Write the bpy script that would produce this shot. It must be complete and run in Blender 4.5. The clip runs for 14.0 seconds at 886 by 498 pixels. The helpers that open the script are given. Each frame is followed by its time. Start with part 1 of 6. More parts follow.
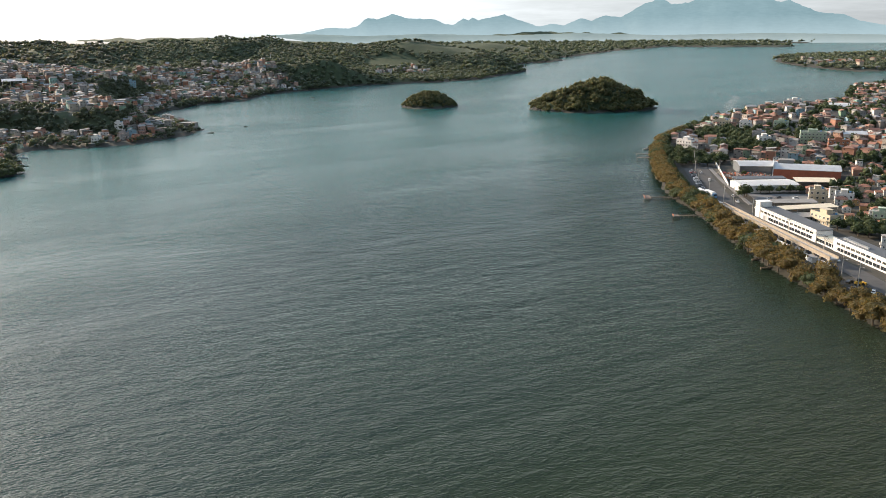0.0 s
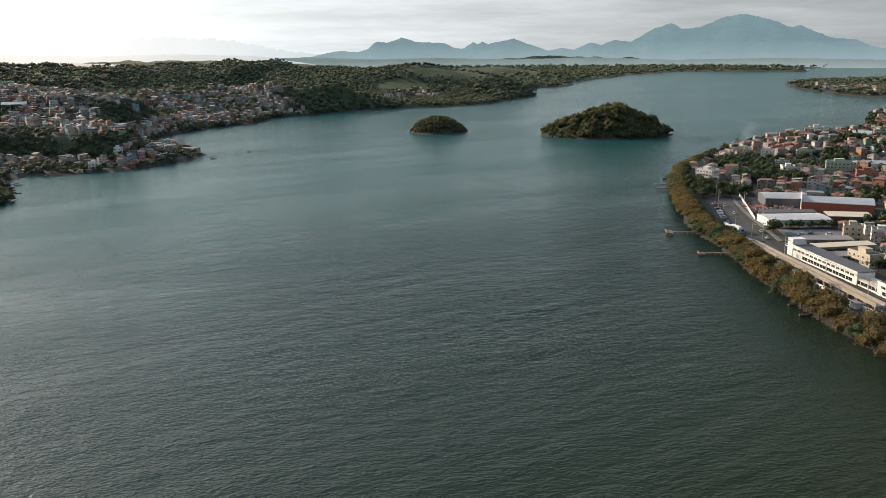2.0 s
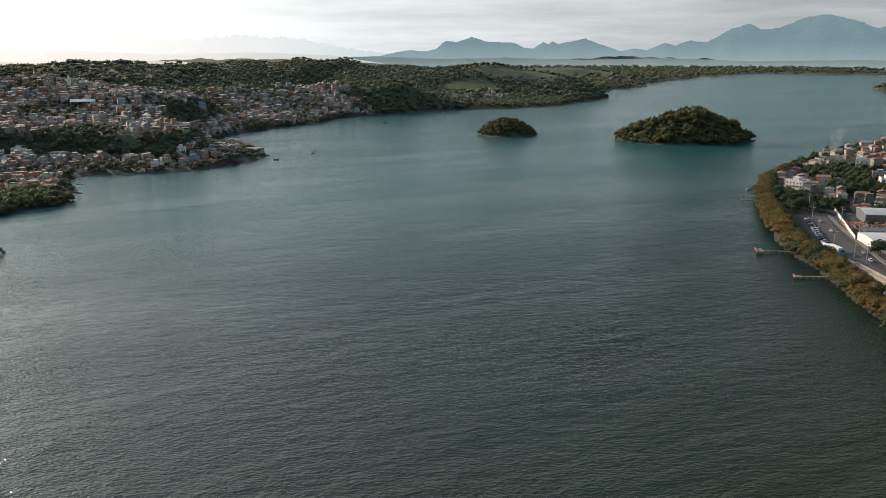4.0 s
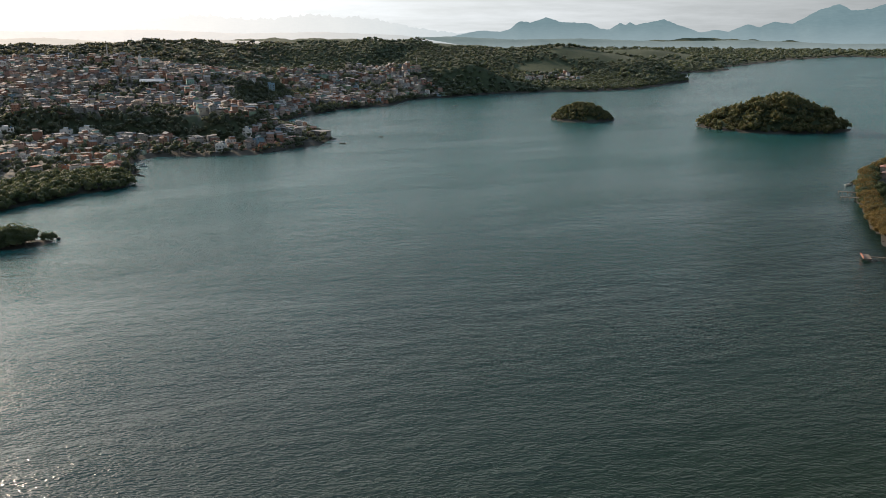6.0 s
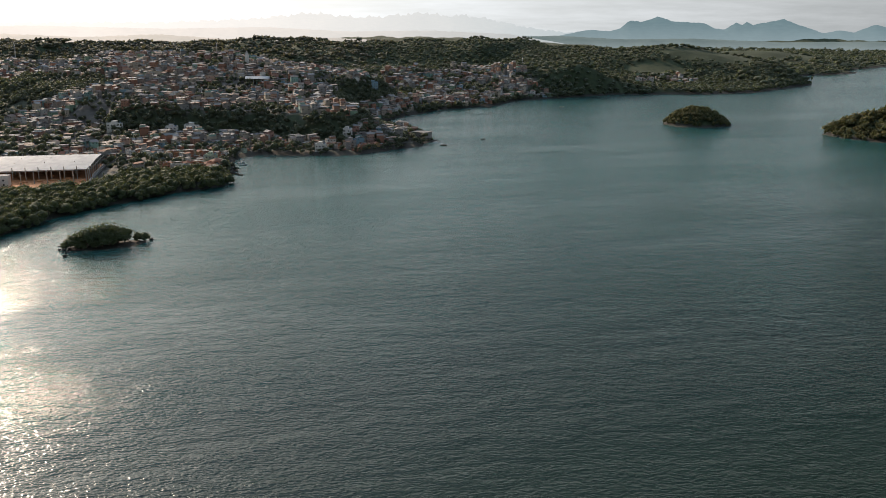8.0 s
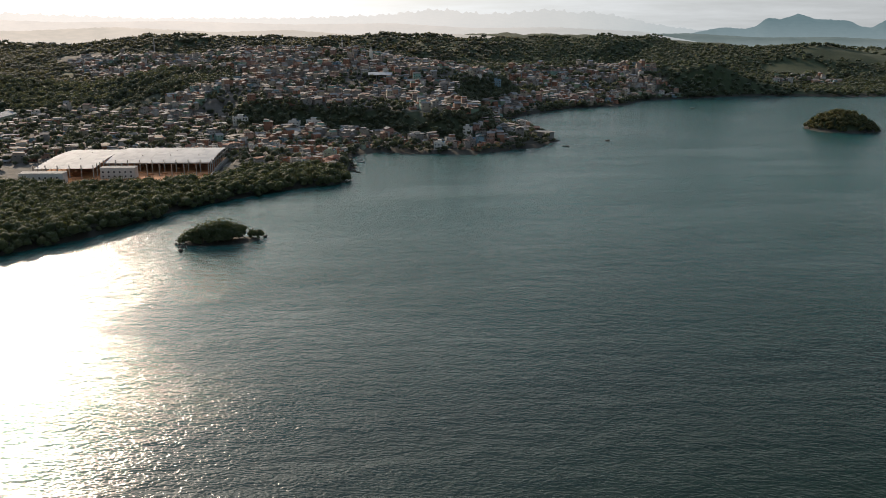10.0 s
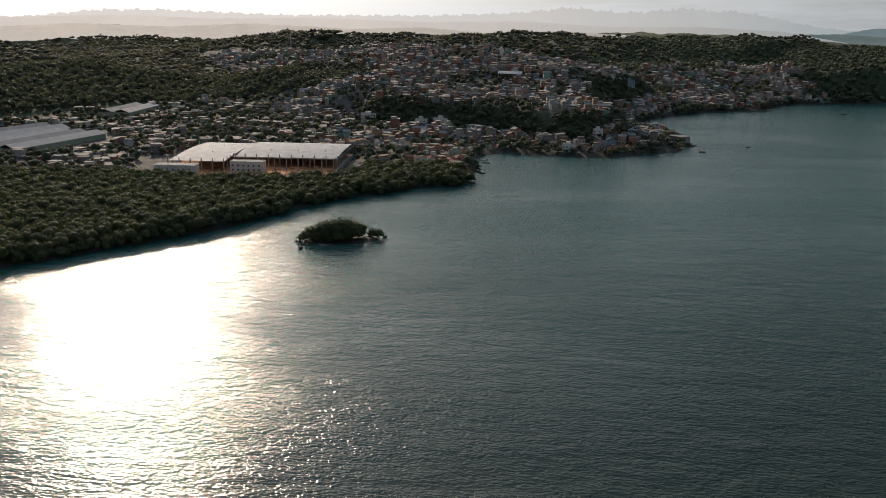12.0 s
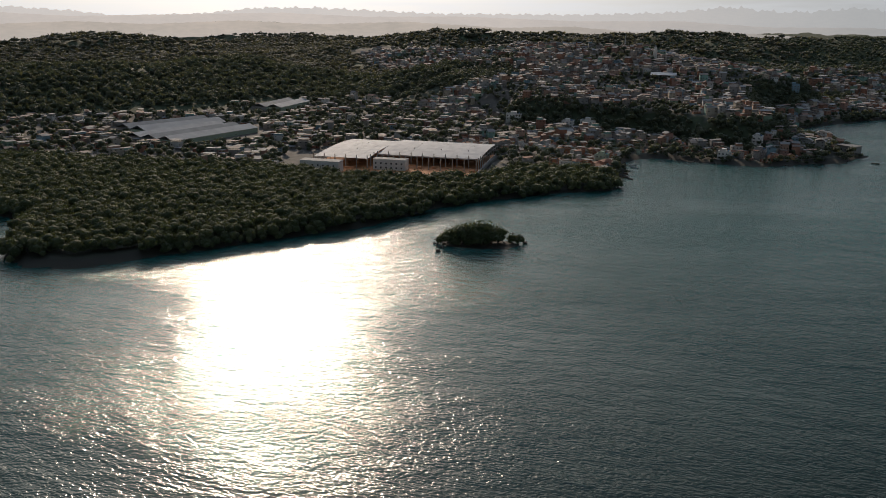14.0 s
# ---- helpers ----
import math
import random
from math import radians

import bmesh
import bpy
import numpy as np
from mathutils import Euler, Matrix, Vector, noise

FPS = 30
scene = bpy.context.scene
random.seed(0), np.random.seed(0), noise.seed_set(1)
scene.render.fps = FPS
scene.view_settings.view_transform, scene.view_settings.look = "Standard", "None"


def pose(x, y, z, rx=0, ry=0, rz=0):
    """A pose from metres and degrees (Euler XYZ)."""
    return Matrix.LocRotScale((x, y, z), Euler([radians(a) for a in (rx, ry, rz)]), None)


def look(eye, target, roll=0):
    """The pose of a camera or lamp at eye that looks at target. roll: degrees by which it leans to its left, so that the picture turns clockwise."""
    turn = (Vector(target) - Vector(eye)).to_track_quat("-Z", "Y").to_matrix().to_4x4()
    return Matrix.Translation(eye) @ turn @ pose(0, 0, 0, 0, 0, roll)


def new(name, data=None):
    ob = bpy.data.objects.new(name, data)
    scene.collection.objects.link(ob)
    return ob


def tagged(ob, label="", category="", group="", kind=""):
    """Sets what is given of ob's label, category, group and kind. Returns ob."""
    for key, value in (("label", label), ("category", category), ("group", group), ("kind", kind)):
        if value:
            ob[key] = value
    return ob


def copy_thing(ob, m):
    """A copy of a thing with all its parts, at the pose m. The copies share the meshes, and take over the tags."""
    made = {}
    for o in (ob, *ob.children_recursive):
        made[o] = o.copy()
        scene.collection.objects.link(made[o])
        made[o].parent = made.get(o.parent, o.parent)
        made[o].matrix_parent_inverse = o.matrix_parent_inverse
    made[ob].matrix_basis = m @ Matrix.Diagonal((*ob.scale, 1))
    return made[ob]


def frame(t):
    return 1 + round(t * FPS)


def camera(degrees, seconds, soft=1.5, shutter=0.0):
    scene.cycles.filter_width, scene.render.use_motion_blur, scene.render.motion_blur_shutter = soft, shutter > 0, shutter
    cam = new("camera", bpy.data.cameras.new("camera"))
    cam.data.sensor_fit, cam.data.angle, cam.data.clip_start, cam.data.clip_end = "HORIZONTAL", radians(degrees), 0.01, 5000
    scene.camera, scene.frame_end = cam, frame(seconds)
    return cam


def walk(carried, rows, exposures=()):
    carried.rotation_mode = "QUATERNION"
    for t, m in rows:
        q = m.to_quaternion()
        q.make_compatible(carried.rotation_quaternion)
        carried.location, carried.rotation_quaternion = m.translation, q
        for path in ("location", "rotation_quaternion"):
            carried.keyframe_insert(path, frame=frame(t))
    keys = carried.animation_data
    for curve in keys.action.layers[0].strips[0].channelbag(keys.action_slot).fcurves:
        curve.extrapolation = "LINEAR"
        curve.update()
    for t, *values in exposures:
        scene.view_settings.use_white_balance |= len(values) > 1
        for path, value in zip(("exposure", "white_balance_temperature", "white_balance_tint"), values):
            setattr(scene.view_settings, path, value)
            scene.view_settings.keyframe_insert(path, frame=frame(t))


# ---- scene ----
import functools

cam = camera(54.27, 14.0, 0.9)
# seconds, eye x y z, yaw, pitch, roll
PATH = [
    (0, -0, 0, 120, 0, -14.93, -0.73),
    (0.5, -0.01, 8.62, 120.08, 0, -13.77, -0.64),
    (1, -0.08, 17.35, 120.11, 0.23, -13.45, -0.59),
    (1.5, -0.23, 26.23, 120.07, 0.54, -13.44, -0.54),
    (2, -0.42, 35.22, 120.02, 0.54, -13.44, -0.52),
    (2.5, -0.67, 44.24, 119.99, 0.74, -13.44, -0.46),
    (3, -1.06, 53.23, 119.96, 2.59, -13.44, -0.35),
    (3.2, -1.32, 56.81, 119.96, 3.27, -13.46, -0.31),
    (5.3, -5.28, 94.44, 119.99, 6.87, -13.4, -0.08),
    (5.5, -5.75, 97.91, 119.99, 7.39, -13.82, -0.06),
    (6, -6.96, 106.62, 119.98, 9.59, -14.67, 0.01),
    (6.5, -8.45, 114.98, 119.94, 11.78, -14.71, 0.08),
    (7, -10.06, 123.02, 119.87, 13.32, -14.73, 0.14),
    (7.5, -11.71, 130.66, 119.78, 14.63, -14.74, 0.19),
    (8, -13.44, 137.58, 119.68, 16.4, -14.76, 0.26),
    (8.2, -14.14, 140, 119.64, 17.53, -14.77, 0.25),
    (10.3, -21.41, 161.76, 119.18, 25.58, -15.05, 0.46),
    (10.5, -22.15, 163.64, 119.14, 26.44, -15.07, 0.49),
    (11, -24.17, 167.88, 118.96, 28.49, -15.13, 0.59),
    (11.5, -26.35, 171.79, 118.75, 30.55, -15.16, 0.66),
    (12, -28.7, 175.42, 118.52, 32.81, -15.2, 0.76),
    (12.5, -31.22, 178.85, 118.28, 35.3, -15.25, 0.8),
    (13, -33.85, 182.2, 118.04, 37.69, -15.32, 0.86),
    (13.5, -36.56, 185.53, 117.82, 40.08, -15.36, 0.9),
    (14, -39.31, 188.81, 117.59, 42.33, -15.39, 0.95),
]


def aim(x, y, z, yaw, pitch, roll):
    return pose(x, y, z, 0, 0, yaw) @ pose(0, 0, 0, 90 + pitch) @ pose(0, 0, 0, 0, 0, roll)


walk(cam, [(row[0], aim(*row[1:])) for row in PATH],
     [(0, 1.22, 5900, 2), (0.4, 0.76, 5900, 2), (0.8, 0.74, 5900, 2), (3.0, 0.67, 5900, 2), (5.5, 0.58, 5900, 2), (6.5, 0.56, 5950, 3), (8.0, 0.4, 5950, 3), (10.5, 0.1, 5950, 3), (12.5, -0.34, 5900, 4), (14, -0.46, 5850, 4)])

# ---- daylight: low evening sun ahead on the port side ----
SUN_AZ, SUN_EL = 53.5, 18.5          # degrees anticlockwise from +y, and above the horizon
to_sun = Vector((-math.sin(radians(SUN_AZ)) * math.cos(radians(SUN_EL)),
                 math.cos(radians(SUN_AZ)) * math.cos(radians(SUN_EL)), math.sin(radians(SUN_EL))))
sun = new("sun", bpy.data.lights.new("sun", "SUN"))
sun.data.energy, sun.data.angle, sun.data.color = 3.9, radians(0.6), (1.0, 0.73, 0.52)
sun.matrix_world = look((0, 0, 300), Vector((0, 0, 300)) - to_sun)

world = bpy.data.worlds.new("sky")
scene.world = world
world.use_nodes = True
wt = world.node_tree
wt.nodes.clear()


def wnode(kind, **inputs):
    n = wt.nodes.new(kind)
    for k, v in inputs.items():
        n.inputs[k.replace("_", " ")].default_value = v
    return n


sky = wnode("ShaderNodeTexSky")
sky.sky_type, sky.sun_disc = "NISHITA", False
sky.sun_elevation, sky.sun_rotation = radians(SUN_EL), radians(-SUN_AZ)
sky.air_density, sky.dust_density, sky.ozone_density, sky.altitude = 1.0, 1.8, 1.0, 100
# thin broken cloud, drawn out along the horizon, and pale evening haze low down
wc = wnode("ShaderNodeTexCoord")
wm = wnode("ShaderNodeMapping")
wm.inputs["Scale"].default_value = (2.6, 2.6, 24.0)
wn = wnode("ShaderNodeTexNoise", Scale=2.4, Detail=8.0, Roughness=0.62)
wr = wnode("ShaderNodeMapRange")
wr.inputs["From Min"].default_value, wr.inputs["From Max"].default_value = 0.36, 0.70
wr.inputs["To Min"].default_value, wr.inputs["To Max"].default_value = 0.0, 1.2
wz = wnode("ShaderNodeSeparateXYZ")
wl = wnode("ShaderNodeMapRange")
wl.inputs["From Min"].default_value, wl.inputs["From Max"].default_value = 0.0, 0.40
wl.inputs["To Min"].default_value, wl.inputs["To Max"].default_value = 0.80, 0.0
wl.interpolation_type = "SMOOTHSTEP"
wh = wnode("ShaderNodeHueSaturation", Saturation=0.64, Value=0.5)
HAZE = (6.0, 5.75, 5.65, 1)
wg = wnode("ShaderNodeMixRGB", Color2=HAZE)
wx = wnode("ShaderNodeMixRGB", Color2=(7.2, 6.8, 6.65, 1))
wk = wnode("ShaderNodeMath")
wk.operation = "MULTIPLY"
# scattered light is strongest along the sun's line and weakest across it; moist air adds an aureole close round the sun
wd = wnode("ShaderNodeVectorMath")
wd.operation = "DOT_PRODUCT"
wd.inputs[1].default_value = to_sun
wq = wnode("ShaderNodeMath")
wq.operation, wq.use_clamp = "MAXIMUM", False
wq.inputs[1].default_value = 0.0
wp = wnode("ShaderNodeMath")
wp.operation = "POWER"
wp.inputs[1].default_value = 10.0
phase = wnode("ShaderNodeMath")
phase.operation = "POWER"
phase.inputs[1].default_value = 2.0
wide = wnode("ShaderNodeMapRange")
for key, val in (("From Min", 0.0), ("From Max", 1.0), ("To Min", 0.46), ("To Max", 1.42)):
    wide.inputs[key].default_value = val
# brightness added to the unseen sky overhead, up to elevenfold, fills shade on land
over = wnode("ShaderNodeMapRange")
over.interpolation_type = "SMOOTHSTEP"
for key, val in (("From Min", 0.58), ("From Max", 1.0), ("To Min", 1.0), ("To Max", 11.0)):
    over.inputs[key].default_value = val
gain = wnode("ShaderNodeMath")
gain.operation = "MULTIPLY"
wv = wnode("ShaderNodeVectorMath")
wv.operation = "SCALE"
wa = wnode("ShaderNodeMixRGB", Color2=(7.6, 5.9, 4.9, 1))
wa.blend_type = "ADD"
wb = wnode("ShaderNodeBackground", Strength=0.10)
wo = wnode("ShaderNodeOutputWorld")
for a, b in ((wc.outputs["Generated"], wm.inputs["Vector"]), (wm.outputs["Vector"], wn.inputs["Vector"]),
             (wc.outputs["Generated"], wz.inputs["Vector"]), (wz.outputs["Z"], wl.inputs["Value"]), (wl.outputs["Result"], wg.inputs["Fac"]),
             (sky.outputs["Color"], wh.inputs["Color"]), (wh.outputs["Color"], wg.inputs["Color1"]), (wg.outputs["Color"], wx.inputs["Color1"]),
             (wn.outputs["Fac"], wr.inputs["Value"]), (wr.outputs["Result"], wk.inputs[0]), (wl.outputs["Result"], wk.inputs[1]), (wk.outputs[0], wx.inputs["Fac"]),
             (wc.outputs["Generated"], wd.inputs[0]), (wd.outputs["Value"], wq.inputs[0]), (wq.outputs[0], wp.inputs[0]), (wp.outputs[0], wa.inputs["Fac"]),
             (wd.outputs["Value"], phase.inputs[0]), (phase.outputs[0], wide.inputs["Value"]), (wz.outputs["Z"], over.inputs["Value"]), (wide.outputs["Result"], gain.inputs[0]),
             (over.outputs["Result"], gain.inputs[1]), (wx.outputs["Color"], wv.inputs[0]), (gain.outputs[0], wv.inputs["Scale"]),
             (wv.outputs["Vector"], wa.inputs["Color1"]), (wa.outputs["Color"], wb.inputs["Color"]), (wb.outputs["Background"], wo.inputs["Surface"])):
    wt.links.new(a, b)

# ---- materials ----


class Nodes:
    """A small builder for one node material."""

    def __init__(self, name):
        self.m = bpy.data.materials.new(name)
        self.m.use_nodes = True
        self.t = self.m.node_tree
        self.t.nodes.clear()
        self.out = self.t.nodes.new("ShaderNodeOutputMaterial")

    def node(self, kind, **inputs):
        n = self.t.nodes.new(kind)
        for k, v in inputs.items():
            self.set(n, k.replace("_", " "), v)
        return n

    def set(self, n, key, v):
        if hasattr(v, "is_output"):
            self.t.links.new(v, n.inputs[key])
        else:
            n.inputs[key].default_value = v

    def place(self, scale=(1, 1, 1), turn=0.0):
        g = self.node("ShaderNodeNewGeometry")
        mp = self.node("ShaderNodeMapping", Vector=g.outputs["Position"])
        mp.inputs["Scale"].default_value = scale
        mp.inputs["Rotation"].default_value = (0, 0, radians(turn))
        return mp.outputs["Vector"]

    def laid(self, size, turn):
        """World places laid along and across a direction, in pieces of that size."""
        g = self.node("ShaderNodeNewGeometry")
        mp = self.node("ShaderNodeMapping", Vector=g.outputs["Position"])
        mp.vector_type = "TEXTURE"
        mp.inputs["Scale"].default_value = (*size, 1.0)
        mp.inputs["Rotation"].default_value = (0, 0, radians(turn))
        return mp.outputs["Vector"]

    def noise(self, where, scale, detail=4.0, rough=0.55):
        return self.node("ShaderNodeTexNoise", Vector=where, Scale=scale, Detail=detail, Roughness=rough).outputs["Fac"]

    def ramp(self, fac, stops, smooth=True):
        r = self.node("ShaderNodeValToRGB", Fac=fac)
        r.color_ramp.interpolation = "LINEAR" if smooth else "CONSTANT"
        e = r.color_ramp.elements
        while len(e) < len(stops):
            e.new(0.5)
        for el, (p, c) in zip(e, stops):
            el.position, el.color = p, (*c, 1)
        return r.outputs["Color"]

    def mix(self, fac, a, b, mode="MIX"):
        n = self.node("ShaderNodeMixRGB")
        n.blend_type = mode
        for k, v in (("Fac", fac), ("Color1", a), ("Color2", b)):
            self.set(n, k, (*v, 1) if isinstance(v, tuple) and len(v) == 3 else v)
        return n.outputs["Color"]

    def math(self, op, a, b=0.0, c=None):
        n = self.node("ShaderNodeMath")
        n.operation = op
        for i, v in enumerate((a, b) if c is None else (a, b, c)):
            if hasattr(v, "is_output"):
                self.t.links.new(v, n.inputs[i])
            else:
                n.inputs[i].default_value = v
        return n.outputs[0]

    def bump(self, height, strength, distance):
        return self.node("ShaderNodeBump", Height=height, Strength=strength, Distance=distance).outputs["Normal"]

    def done(self, color, rough=0.8, metal=0.0, normal=None, **more):
        b = self.node("ShaderNodeBsdfPrincipled", Roughness=rough, Metallic=metal)
        self.set(b, "Base Color", (*color, 1) if isinstance(color, tuple) and len(color) == 3 else color)
        if normal is not None:
            self.set(b, "Normal", normal)
        for k, v in more.items():
            self.set(b, k.replace("_", " "), v)
        self.t.links.new(b.outputs[0], self.out.inputs["Surface"])
        return self.m


def plain(name, color, rough=0.8, metal=0.0, vary=0.25, grain=1.5, bump=0.0):
    """A surface of one colour with stains at two scales."""
    n = Nodes(name)
    p = n.place()
    f = n.math("ADD", n.math("MULTIPLY", n.noise(p, grain, 6), 0.6), n.math("MULTIPLY", n.noise(p, grain * 0.13, 3), 0.4))
    lo = tuple(c * (1 - vary) for c in color)
    hi = tuple(min(1, c * (1 + vary)) for c in color)
    return n.done(n.ramp(f, [(0.3, lo), (0.7, hi)]), rough, metal, n.bump(f, 0.4, bump) if bump else None)


def palette(name, colors, island=True, rough=0.85, stain=0.35):
    """Paint that differs from house to house, with streaks of dirt."""
    n = Nodes(name)
    if island:
        r = n.node("ShaderNodeNewGeometry").outputs["Random Per Island"]
    else:
        r = n.node("ShaderNodeObjectInfo").outputs["Random"]
    c = n.ramp(r, [(i / len(colors), tuple(0.95 * v for v in col)) for i, col in enumerate(colors)], False)
    p = n.place((1, 1, 0.35))
    d = n.noise(p, 0.9, 6, 0.65)
    dirt = n.math("MULTIPLY", n.node("ShaderNodeMapRange", Value=d, From_Min=0.45, From_Max=0.75).outputs[0], stain)
    return n.done(n.mix(dirt, c, (0.13, 0.11, 0.09)), rough)


WALLS = [(0.56, 0.55, 0.52), (0.34, 0.17, 0.11), (0.48, 0.43, 0.35), (0.30, 0.26, 0.23), (0.36, 0.35, 0.33), (0.38, 0.20, 0.13),
         (0.26, 0.42, 0.37), (0.44, 0.29, 0.22), (0.28, 0.275, 0.265), (0.46, 0.40, 0.31), (0.24, 0.37, 0.44), (0.36, 0.30, 0.25),
         (0.62, 0.61, 0.59), (0.32, 0.19, 0.13), (0.25, 0.24, 0.22), (0.24, 0.34, 0.24), (0.40, 0.24, 0.19), (0.30, 0.29, 0.275)]
ROOFS = [(0.22, 0.13, 0.095), (0.20, 0.197, 0.192), (0.25, 0.15, 0.11), (0.24, 0.235, 0.228), (0.20, 0.155, 0.13), (0.34, 0.337, 0.328),
         (0.18, 0.177, 0.172), (0.27, 0.262, 0.255), (0.21, 0.217, 0.217), (0.27, 0.225, 0.19)]
M_WALL = palette("painted_masonry", WALLS, False)
M_WALL_I = palette("painted_masonry_far", WALLS, True)
M_ROOF = palette("roof_tile", ROOFS, False, 0.9)
M_ROOF_I = palette("roof_tile_far", ROOFS, True, 0.85)
M_ROOF_CLAY = palette("clay_roofs", [(0.27, 0.125, 0.08), (0.22, 0.115, 0.08), (0.21, 0.20, 0.185), (0.30, 0.15, 0.10), (0.20, 0.135, 0.105), (0.30, 0.29, 0.28),
                                     (0.24, 0.14, 0.10)], True, 0.8)
M_GLASS = plain("window_glass", (0.03, 0.035, 0.04), 0.12, 0.0, 0.3, 0.5)
M_WHITE = plain("white_paint", (0.70, 0.69, 0.665), 0.75, 0.0, 0.14, 0.5)
M_CREAM = plain("cream_paint", (0.62, 0.54, 0.40), 0.8, 0.0, 0.12, 0.8)
M_CONC = plain("weathered_concrete", (0.36, 0.34, 0.31), 0.9, 0.0, 0.28, 0.6)
M_DARKCONC = plain("stained_concrete", (0.14, 0.135, 0.13), 0.9, 0.0, 0.3, 0.5)
M_ASPH = plain("asphalt", (0.055, 0.054, 0.053), 0.92, 0.0, 0.35, 0.25)
M_STEEL = plain("galvanised_steel", (0.50, 0.51, 0.52), 0.42, 0.8, 0.15, 0.4)
M_BRICKRED = plain("red_painted_wall", (0.36, 0.11, 0.06), 0.85, 0.0, 0.25, 0.5)
M_DIRT = plain("orange_earth", (0.42, 0.19, 0.08), 0.95, 0.0, 0.35, 0.12)
M_WOOD = plain("grey_timber", (0.20, 0.15, 0.11), 0.85, 0.0, 0.3, 1.2)
M_ROCK = plain("shore_rock", (0.055, 0.05, 0.044), 0.9, 0.0, 0.4, 0.5, 0.2)
M_BARK = plain("bark", (0.12, 0.09, 0.065), 0.95, 0.0, 0.3, 2.0)
M_BLACK = plain("dark_rubber", (0.025, 0.025, 0.025), 0.8, 0.0, 0.2, 2.0)


def leaves(name, dark, mid, light, glow=0.35, dust=0.1):
    """Foliage: colour by leaf clump and by patch, sunlight that comes through the leaves, a sheen that stands in for
    haze.
    """
    n = Nodes(name)
    g = n.node("ShaderNodeNewGeometry")
    p = n.place()
    f = n.math("ADD", n.math("MULTIPLY", g.outputs["Random Per Island"], 0.45), n.math("MULTIPLY", n.noise(p, 0.09, 3), 0.75))
    c = n.ramp(f, [(0.3, dark), (0.6, mid), (0.9, light)])
    d = n.node("ShaderNodeBsdfPrincipled", Roughness=0.7)
    n.set(d, "Base Color", c)
    n.set(d, "Specular IOR Level", 0.2)
    n.set(d, "Normal", n.bump(n.noise(p, 0.8, 4, 0.7), 1.0, 1.3))
    # pale sheen imitates the veil of bright air over the trees
    n.set(d, "Sheen Weight", dust)
    n.set(d, "Sheen Roughness", 0.45)
    tr = n.node("ShaderNodeBsdfTranslucent", Color=n.mix(1.0, c, (1.35, 1.25, 0.9), "MULTIPLY"))
    mx = n.node("ShaderNodeMixShader", Fac=glow)
    n.t.links.new(d.outputs[0], mx.inputs[1])
    n.t.links.new(tr.outputs[0], mx.inputs[2])
    n.t.links.new(mx.outputs[0], n.out.inputs["Surface"])
    return n.m


M_LEAF_MANG = leaves("mangrove_leaves", (0.05, 0.068, 0.028), (0.075, 0.097, 0.04), (0.11, 0.12, 0.055), 0.3, 0.1)
M_LEAF_DEEP = leaves("deep_green_leaves", (0.032, 0.05, 0.02), (0.052, 0.075, 0.03), (0.088, 0.105, 0.042), 0.25, 0.05)
# olive-brown shore leaves with the low sun's gold put into their colour
M_LEAF_GOLD = leaves("sun_gold_leaves", (0.075, 0.072, 0.026), (0.15, 0.115, 0.04), (0.22, 0.15, 0.058), 0.4)
M_LEAF_WOOD = leaves("woodland_leaves", (0.06, 0.076, 0.045), (0.09, 0.108, 0.06), (0.125, 0.13, 0.075), 0.3, 0.2)
M_LEAF_ISLE = leaves("island_leaves", (0.062, 0.078, 0.032), (0.11, 0.118, 0.048), (0.18, 0.15, 0.065), 0.35)


def water_material():
    n = Nodes("river_water")
    # short wind waves, finer chop, a longer swell, and slicks that calm them
    rip = n.noise(n.laid((1.9, 1.0), 22), 1.0, 1, 0.5)
    cross = n.noise(n.laid((1.5, 1.1), -38), 1.0, 1, 0.5)
    chop = n.noise(n.laid((0.75, 0.55), 10), 1.0, 2, 0.5)
    swell = n.noise(n.laid((6.5, 3.0), 16), 1.0, 2, 0.55)
    roll = n.noise(n.laid((15.0, 9.0), 12), 1.0, 2, 0.6)
    slick = n.noise(n.laid((300, 85), 32), 1.0, 5, 0.62)
    calm = n.node("ShaderNodeMapRange", Value=slick, From_Min=0.36, From_Max=0.60, To_Min=0.46, To_Max=1.15).outputs[0]
    h = n.math("ADD", n.math("ADD", n.math("MULTIPLY", rip, 0.36), n.math("MULTIPLY", cross, 0.24)),
               n.math("ADD", n.math("MULTIPLY", chop, 0.14), n.math("ADD", n.math("MULTIPLY", swell, 0.42), n.math("MULTIPLY", roll, 0.85))))
    normal = n.bump(n.math("MULTIPLY", h, calm), 1.0, 1.0)
    # silt near the mooring bank gives way to clearer green water up the river
    across = n.node("ShaderNodeSeparateXYZ", Vector=n.place())
    along = n.math("SUBTRACT", across.outputs["Y"], across.outputs["X"])
    reach = n.node("ShaderNodeMapRange", Value=along, From_Min=150, From_Max=1000, To_Min=-0.12).outputs[0]
    silt = n.math("ADD", n.math("MULTIPLY", n.noise(n.place((0.0022, 0.0014, 1), 0), 1.0, 3, 0.5), 0.5), n.math("MULTIPLY", reach, 0.7))
    col = n.ramp(silt, [(0.02, (0.034, 0.029, 0.015)), (0.14, (0.019, 0.028, 0.013)), (0.46, (0.007, 0.025, 0.020)), (0.85, (0.022, 0.088, 0.080))])
    return n.done(col, 0.17, 0.0, normal, IOR=1.333)


M_WATER = water_material()


